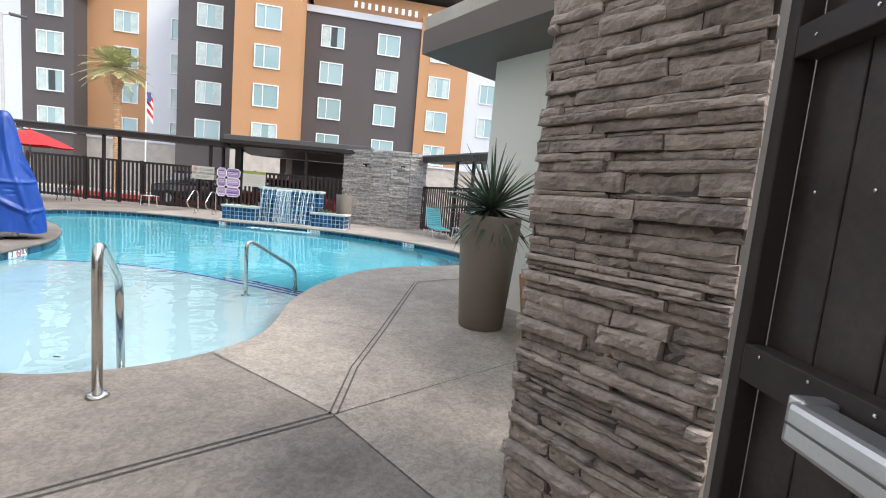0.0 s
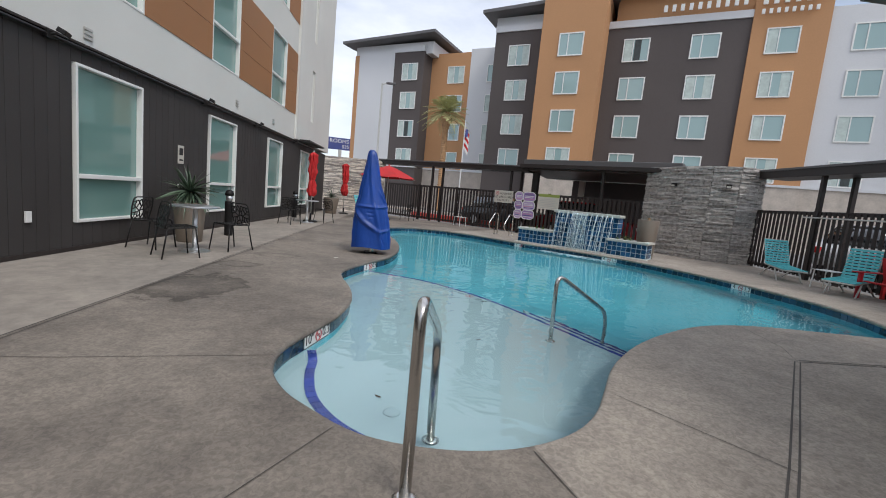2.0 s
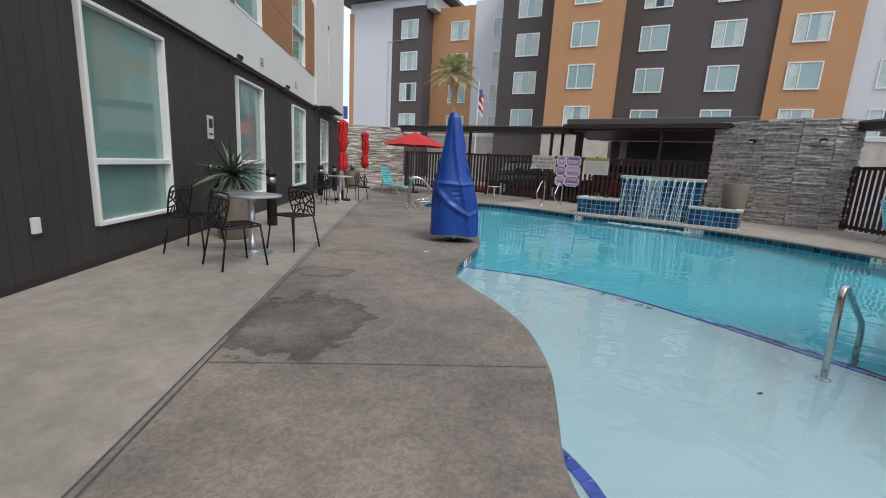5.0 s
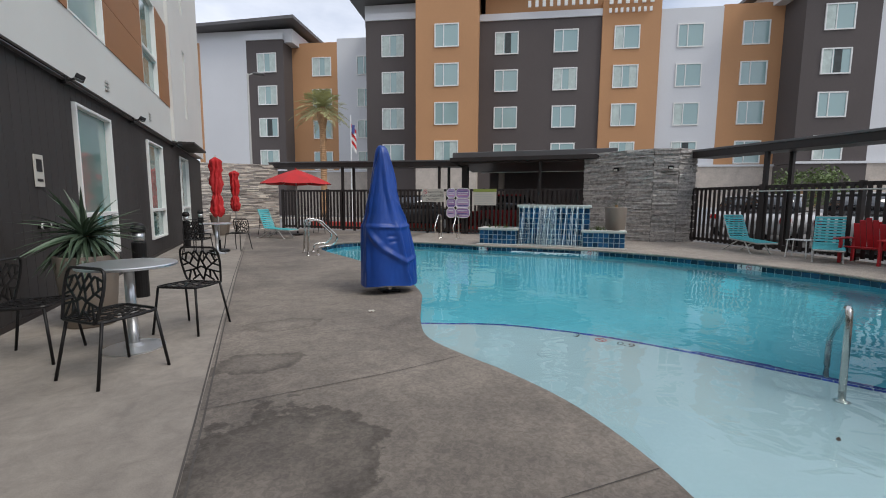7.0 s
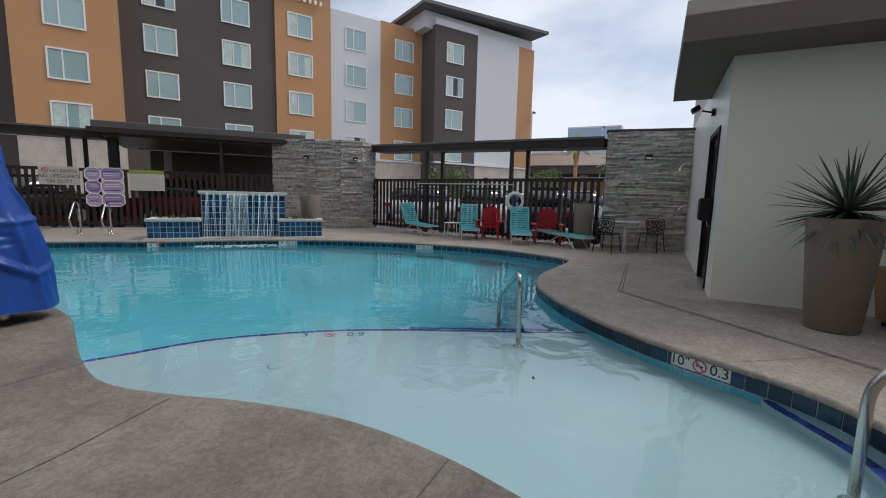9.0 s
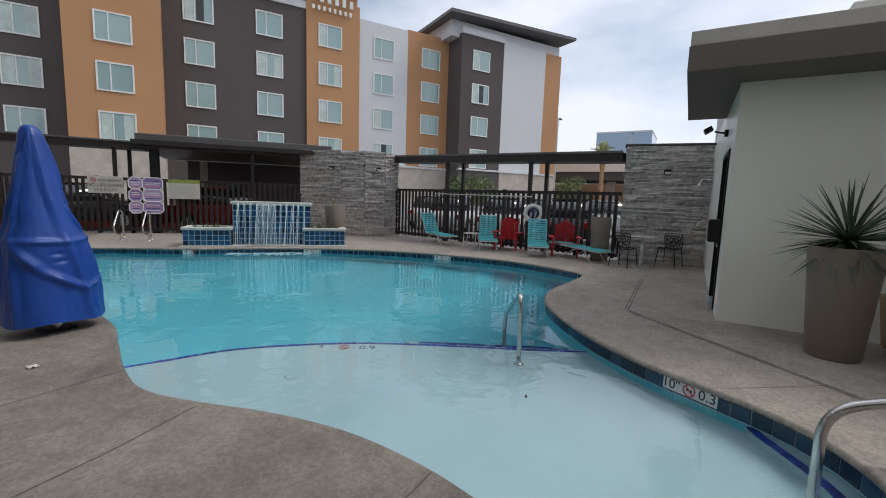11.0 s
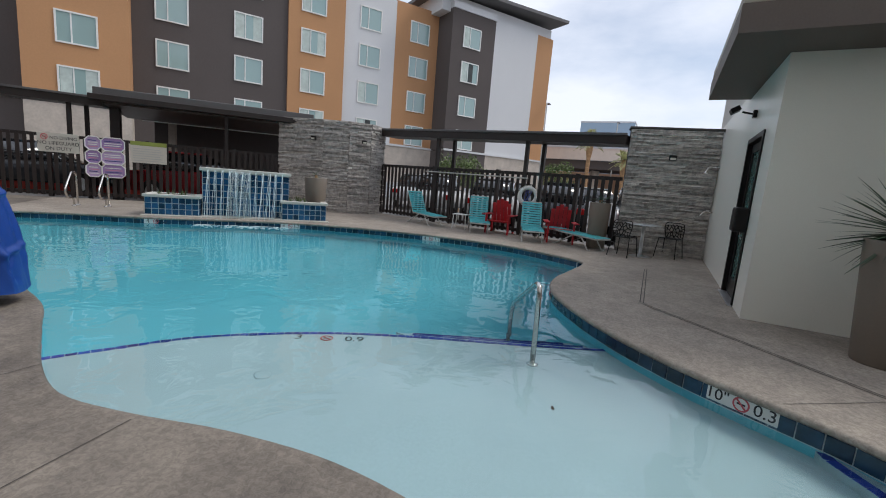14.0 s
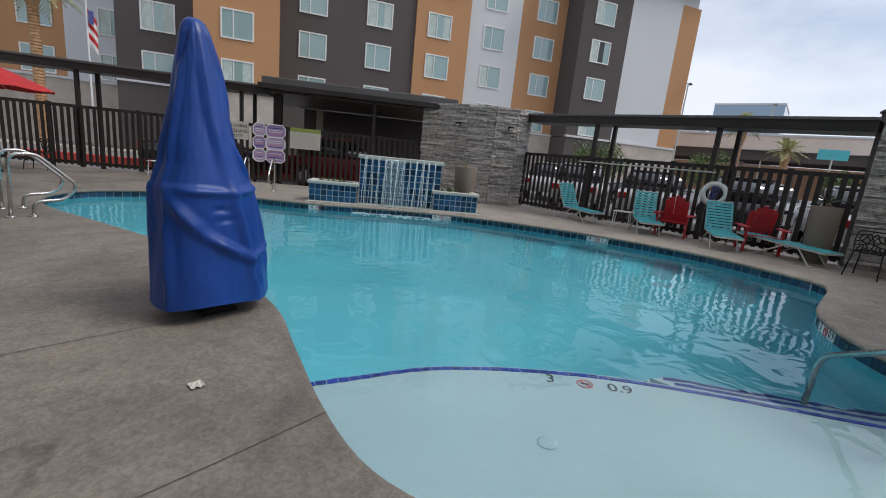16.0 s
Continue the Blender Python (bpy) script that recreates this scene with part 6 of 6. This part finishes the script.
M_CARGLASS = glass_material("tinted_car_glass", (0.02, 0.022, 0.025), 0.05)
M_TAIL = material("tail_light_plastic", (0.5, 0.02, 0.02), 0.2, 0, 0.05, 20, 2, 0)
M_CARBLACK = material("black_car_paint", (0.02, 0.021, 0.024), 0.18, 0, 0.1, 20, 2, 0)
M_CARWHITE = material("white_car_paint", (0.62, 0.62, 0.62), 0.2, 0, 0.04, 20, 2, 0)
M_CARRED = material("red_car_paint", (0.33, 0.02, 0.025), 0.2, 0, 0.08, 20, 2, 0)
M_CARGREY = material("grey_car_paint", (0.16, 0.165, 0.17), 0.22, 0.3, 0.06, 20, 2, 0)
for lab, pt, x, y, a in (("parked white car behind the fence", M_CARWHITE, 19.6, 9.6, 15), ("parked white car behind the fence", M_CARWHITE, 19.2, 6.9, 12), ("parked white car behind the fence", M_CARWHITE, 22.4, 12.4, 15),
                         ("parked black car behind the fence", M_CARBLACK, 18.8, 4.2, 10), ("parked white car behind the fence", M_CARWHITE, 18.5, 1.6, 10), ("parked white car behind the fence", M_CARWHITE, 24.6, 4.6, 100),
                         ("red parked car under the covered patio roof", M_CARRED, 12.4, 15.5, -40), ("parked black car behind the fence", M_CARBLACK, 9.6, 20.2, -40), ("parked grey car across the parking lot", M_CARGREY, 26.8, 9.0, 100)):
    car(lab, pt, pose(x, y, -0.14, 0, 0, a))

kb = structure("kerb_red", bm_box((0, -0.15, -0.14), (14, 0.15, 0.22), pose(4.6, 24.0, 0, 0, 0, -40), 0.02), M_KERB, "low red painted kerb beyond the fence", "kerb")
structure("kerb_far", bm_box((-30, -0.4, -0.14), (40, 0.4, 0.02), FM @ pose(0, 33.2, 0), 0.02), M_FARSTONE, "pale kerb along the far hotel", "kerb")
structure("wall_low_far", bm_box((-0.15, -12, -0.14), (0.15, 14, 1.0), pose(31, 8, 0, 0, 0, 4), 0.02), M_FARWHITE, "low pale wall beyond the parking lot", "wall")

def leaf_clump(bm, c, r, count, rnd, size):
    for _ in range(count):
        d = Vector((rnd.gauss(0, 1), rnd.gauss(0, 1), rnd.gauss(0, 0.8)))
        p = c + d.normalized() * r * rnd.random() ** 0.4
        a, b = Vector((rnd.uniform(-1, 1), rnd.uniform(-1, 1), rnd.uniform(-1, 1))).normalized() * size, Vector((rnd.uniform(-1, 1), rnd.uniform(-1, 1), rnd.uniform(-1, 1))).normalized() * size * 0.5
        bm.faces.new([bm.verts.new(p - a), bm.verts.new(p + b), bm.verts.new(p + a), bm.verts.new(p - b)])


def shrub_tree(x, y, h, r, label, seed):
    rnd = random.Random(seed)
    t = thing("small_tree", label, "tree", pose(x, y, -0.14))
    part("trunk", tube(bmesh.new(), [(0, 0, 0), (0.05, 0.02, h * 0.4), (0.0, 0.05, h * 0.7)], 0.07, 8), M_BARK, t)
    for k in range(5):
        a = k * 1.3
        part("limb", tube(bmesh.new(), [(0.02, 0.02, h * 0.4), (0.5 * r * math.cos(a), 0.5 * r * math.sin(a), h * 0.75)], 0.03, 6), M_BARK, t)
    bm = bmesh.new()
    for k in range(16):
        c = Vector((rnd.uniform(-1, 1) * r * 0.75, rnd.uniform(-1, 1) * r * 0.75, h * 0.72 + rnd.uniform(-0.7, 0.8) * r * 0.7))
        leaf_clump(bm, c, r * 0.42, 130, rnd, 0.08)
    part("crown", bm, M_BUSH, t)


shrub_tree(22.5, 10.2, 2.9, 1.15, "small light green shrub tree behind the fence", 1)
shrub_tree(31.5, 7.3, 3.1, 1.3, "small light green shrub tree by the far wall", 2)
shrub_tree(21.5, 1.6, 2.2, 0.8, "small green shrub behind the fence", 3)


def palm(x, y, h, spread, trunk, label, seed, n=48):
    rnd = random.Random(seed)
    t = thing("palm_tree", label, "palm tree", pose(x, y, -0.14), "palm trees")
    prof = []
    z = 0.0
    while z < h:
        prof += [(trunk * (1.15 if z < 0.5 else 1.0), z), (trunk * 0.84, z + 0.14)]
        z += 0.17
    part("trunk", lathe(bmesh.new(), prof, 12), M_BARK, t)
    part("boot", lathe(bmesh.new(), [(trunk, h - 1.5), (trunk * 1.5, h - 0.8), (trunk * 1.6, h - 0.3), (trunk * 0.7, h + 0.1)], 12), M_BARK, t, "rough trimmed frond bases")
    for k in range(n):
        bm = bmesh.new()
        az, el = k * 2.399, radians(80 - 105 * (k / n) + rnd.uniform(-8, 8))
        d = Vector((math.cos(az), math.sin(az), 0))
        L = spread * rnd.uniform(0.85, 1.1)
        spine = []
        for i in range(9):
            s = i / 8
            spine.append(Vector((0, 0, h)) + d * (L * s * math.cos(el)) + Vector((0, 0, L * (s * math.sin(el) - 0.42 * s * s))))
        tube(bm, spine, 0.015, 4)
        side = Vector((-d.y, d.x, 0))
        for i in range(1, 9):
            for sub in (0.0, 0.5):
                p = spine[i - 1].lerp(spine[i], sub)
                tan = (spine[i] - spine[i - 1]).normalized()
                ll = spread * 0.30 * math.sin(math.pi * min(0.97, (i - 1 + sub) / 8 + 0.1)) + 0.08
                for sg in (-1, 1):
                    tip = p + (side * sg * 0.75 + tan * 0.75 + Vector((0, 0, -0.15 + rnd.uniform(-0.15, 0.25)))).normalized() * ll
                    bm.faces.new([bm.verts.new(p), bm.verts.new(p.lerp(tip, 0.5) + tan * 0.055), bm.verts.new(tip), bm.verts.new(p.lerp(tip, 0.5) - tan * 0.055)])
        part("frond", bm, M_PALM, t)


palm(6.85, 37.0, 9.05, 2.5, 0.28, "tall palm tree with an orange-brown trunk before the far hotel", 1)
palm(44.0, 7.6, 6.2, 1.6, 0.2, "distant small palm tree near the overpass", 2, 20)
palm(45.0, 4.6, 4.6, 1.5, 0.2, "distant small palm tree near the overpass", 3, 20)

lp = thing("street_lamp", "tall grey street lamp by the far hotel", "street lamp", pose(1.55, 30.0, -0.14), "street lamps")
part("pole", lathe(bmesh.new(), [(0.09, 0), (0.06, 9.3)], 10), M_GREYFRAME, lp)
part("arm", tube(bmesh.new(), [(0, 0, 9.2), (0.4, 0, 9.35)], 0.04, 6), M_GREYFRAME, lp)
part("head", bm_box((0.3, -0.16, 9.28), (1.0, 0.16, 9.40), None, 0.04), M_DARKGREY, lp)
copy_thing(lp, pose(48.5, 13.2, 1.0))
copy_thing(lp, pose(62.0, 7.5, 1.2))
fp = thing("flagpole", "white flagpole with a drooping striped flag", "flagpole", pose(8.05, 31.0, -0.14))
part("pole", lathe(bmesh.new(), [(0.05, 0), (0.035, 7.4)], 8), M_PLASTIC, fp)
part("ball", lathe(bmesh.new(), [(0.01, 7.38), (0.06, 7.44), (0.01, 7.5)], 8), M_ALU, fp)
for i in range(6):
    bm = bmesh.new()
    ribbon(bm, [[Vector((0.05 + 0.07 * j, 0.06 * math.sin(j * 1.4 + k), 6.9 - 0.10 * j - k * 1.6 + 0.0)) for j in range(6)] for k in (i / 6, (i + 1) / 6)], False)
    part("stripe", bm, M_RED if i % 2 == 0 else M_PLASTIC, fp)
part("canton", bm_box((0.06, -0.09, 6.2), (0.26, -0.085, 6.8)), M_SIGN_BLUE, fp)

M_ORANGE = material("orange_tan_wall", (0.66, 0.40, 0.25), 0.85, 0, 0.06, 2, 0.2, 0.05)
br = thing("overpass", "pale concrete highway overpass with a dark underside", "bridge", pose(61.3, 8.0, 0, 0, 0, 1.5), kind="structure")
part("parapet", bm_box((0, -45, 5.6), (0.4, 45, 7.1), None, 0.02), M_BRIDGE, br)
# shade below the bridge is put into the girders' charcoal colour
part("girder", bm_box((0.5, -45, 4.5), (10, 45, 5.6)), M_FARDARK, br, "girders coloured dark for the shade under the deck")
part("barrier", bm_box((-0.1, -45, 7.1), (0.5, 45, 7.3)), M_FARWHITE, br)
for y in (-20, 2, 20):
    part("pier", lathe(bmesh.new(), [(0.6, -0.14), (0.6, 4.5)], 16, pose(5, y, 0)), M_BRIDGE, br)
part("abutment_wall", bm_box((11, -45, -0.14), (12, 45, 4.5)), M_ORANGE, br, "orange-tan wall under the bridge")
gt = thing("glass_tower", "distant blue glass office block", "building", pose(160, 13, 0), kind="structure")
part("block", bm_box((0, 0, -0.14), (20, 17.5, 25.5)), M_GLASSTOWER, gt)
part("roof", bm_box((-0.1, -0.1, 25.5), (20, 17.6, 26.0)), M_FARWHITE, gt)
part("block", bm_box((-4, 19, -0.14), (16, 29, 18)), M_FARWHITE, gt, "pale lower block")
gs = thing("street_sign", "green street sign on a pole by the road", "sign", pose(46.0, 1.9, 4.0, 0, 0, -80))
part("board", bm_box((-0.9, -0.02, 0), (0.9, 0.02, 0.75), None, 0.01), M_TEAL, gs)
part("pole", lathe(bmesh.new(), [(0.06, -4.14), (0.06, 0.1)], 8), M_GREYFRAME, gs)
bb = thing("billboard", "distant blue billboard with white lettering", "billboard", pose(-9.45, 75, 9.0, 0, 0, 10))
part("board", bm_box((-2.1, 0, -1.05), (2.1, 0.3, 1.0), None, 0.02), M_SIGN_BLUE, bb)
text_mesh("ROOMS", 0.95, M_PLASTIC, bb, pose(-0.2, -0.02, 0.4, 90, 0, 0))
text_mesh("$35", 0.8, M_PLASTIC, bb, pose(0.9, -0.02, -0.5, 90, 0, 0))
part("pole", lathe(bmesh.new(), [(0.3, -9.14), (0.3, -1.05)], 10), M_GREYFRAME, bb)

# raised emblem and name of the far hotel, as plain bars
sg = thing("hotel_name_sign", "raised pale name letters on the far hotel, seen as plain bars", "sign", FM @ pose(0, 38.55, 0))
for i in range(10):
    part("letter_bar", bm_box((4.0 + i * 0.58, -0.1, 17.15), (4.26 + i * 0.58, 0.0, 17.65), None, 0.02), M_PLASTIC, sg)
for i in range(6):
    part("letter_bar", bm_box((10.4 + i * 0.62, -0.1, 17.05), (10.7 + i * 0.62, 0.0, 17.65), None, 0.02), M_PLASTIC, sg)
for i in range(8):
    part("letter_bar", bm_box((10.4 + i * 0.44, -0.1, 16.4), (10.6 + i * 0.44, 0.0, 16.75), None, 0.02), M_PLASTIC, sg)

# ---- walls that close the place behind the walk ----
structure("wall_back", bm_box((0.0, -8.3, 0), (15.6, -8.0, 3.2)), M_CREAM, "plain cream wall behind the gate", "wall")

# ---- gate leaf ----
gate = thing("metal_gate", "dark bronze metal gate leaf with boards and an aluminium push bar", "gate", pose(5.985, -3.735, 0, 0, 0, -132))
GW = 0.98
for nm, lo, hi in (("stile", (0.0, -0.025, 0.05), (0.036, 0.025, 2.15)), ("stile", (GW - 0.065, -0.025, 0.05), (GW, 0.025, 2.15)),
                   ("gate_rail", (0.036, -0.025, 2.08), (GW - 0.065, 0.025, 2.15)), ("gate_rail", (0.036, -0.025, 1.58), (GW - 0.065, 0.025, 1.645)),
                   ("gate_rail", (0.036, -0.025, 0.87), (GW - 0.065, 0.025, 0.955)), ("gate_rail", (0.036, -0.025, 0.05), (GW - 0.065, 0.025, 0.13))):
    part(nm, bm_box(lo, hi, None, 0.004), M_BRONZE, gate)
for i in range(7):
    x = 0.03 + i * 0.128
    part("board", bm_box((x, 0.028, 0.06), (x + 0.125, 0.042, 2.12), None, 0.004), M_GATE, gate)
    for z in (0.94, 1.61, 1.30):
        part("screw", lathe(bmesh.new(), [(0.004, 0), (0.004, 0.002), (0.002, 0.003)], 8, pose(x + 0.06, -0.0255 if z != 1.30 else 0.0275, z, 90, 0, 0)), M_STEEL, gate)
bar = part("push_bar", bm_box((0.27, -0.105, 0.845), (0.90, -0.035, 0.925), None, 0.012), M_ALU, gate, "brushed aluminium panic push bar")
part("bar_groove", bm_box((0.28, -0.1075, 0.885), (0.89, -0.1055, 0.889)), M_DARKGREY, bar)
part("bar_mount", bm_box((0.255, -0.09, 0.84), (0.29, -0.025, 0.93), None, 0.006), M_ALU, bar)
part("bar_mount", bm_box((0.86, -0.09, 0.84), (0.92, -0.025, 0.93), None, 0.006), M_ALU, bar)
# added sheet, not part of the gate: stops light showing between the boards
part("light_block_sheet", bm_box((0.03, 0.046, 0.06), (GW - 0.03, 0.052, 2.12)), M_BRONZE, gate)

# ---- stone pillar, stone by stone ----
PX, PY0, PY1, PH = 6.0, -3.06, -3.70, 2.75
pillar = thing("stone_pillar", "square pillar of rough brown-grey stacked ledgestone beside the gate", "pillar", Matrix(((0, 1, 0, PX), (-1, 0, 0, PY0), (0, 0, 1, 0), (0, 0, 0, 1))), kind="structure")
part("core", bm_box((0.012, 0.012, 0), (PY0 - PY1 - 0.01, 0.6, PH)), M_MORTAR, pillar)
part("pillar_cap", bm_box((-0.06, -0.06, PH), (PY0 - PY1 + 0.06, 0.66, PH + 0.08), None, 0.01), M_CAP, pillar)
rnd = random.Random(21)
for a, z, l, h in courses(PY0 - PY1, PH, 0.018, 0.060, 0.07, 0.44, rnd):
    d = 0.004 + 0.042 * rnd.random() ** 1.6
    part("stone", stone_mesh(l - 0.003, h - 0.0025, d, rnd.random(), 0.012, max(4, int(l / 0.016)), 4), M_STONE, pillar, at=Matrix.Translation((a, 0.012, z)))
for a, z, l, h in courses(0.6, PH, 0.06, 0.10, 0.16, 0.40, rnd):
    part("stone", stone_mesh(l - 0.003, h - 0.003, rnd.uniform(0.004, 0.03), rnd.random(), 0.011, 3, 2), M_STONE, pillar, at=Matrix.Translation((0.012, 0, 0)) @ Matrix.Rotation(-math.pi / 2, 4, "Z") @ Matrix.Translation((-a - l, 0, z)))

# ---- charcoal boards of the hotel wall ----
boards = {}
y = -1.6
while y < 17.0:
    w = 0.19
    spans = [(0.06, 2.84)]
    for a, b in WIN:
        if y + w > a and y < b:
            spans = [(0.06, W_LO), (W_HI, 2.84)]
    for lo, hi in spans:
        key = (round(lo, 2), round(hi, 2))
        if key not in boards:
            boards[key] = link_mesh("board", bm_box((0, 0.003, lo), (0.03, 0.187, hi), None, 0.002), M_DARKWALL)
        shared("board", boards[key], hotel, pose(-0.03, y, 0))
    y += w
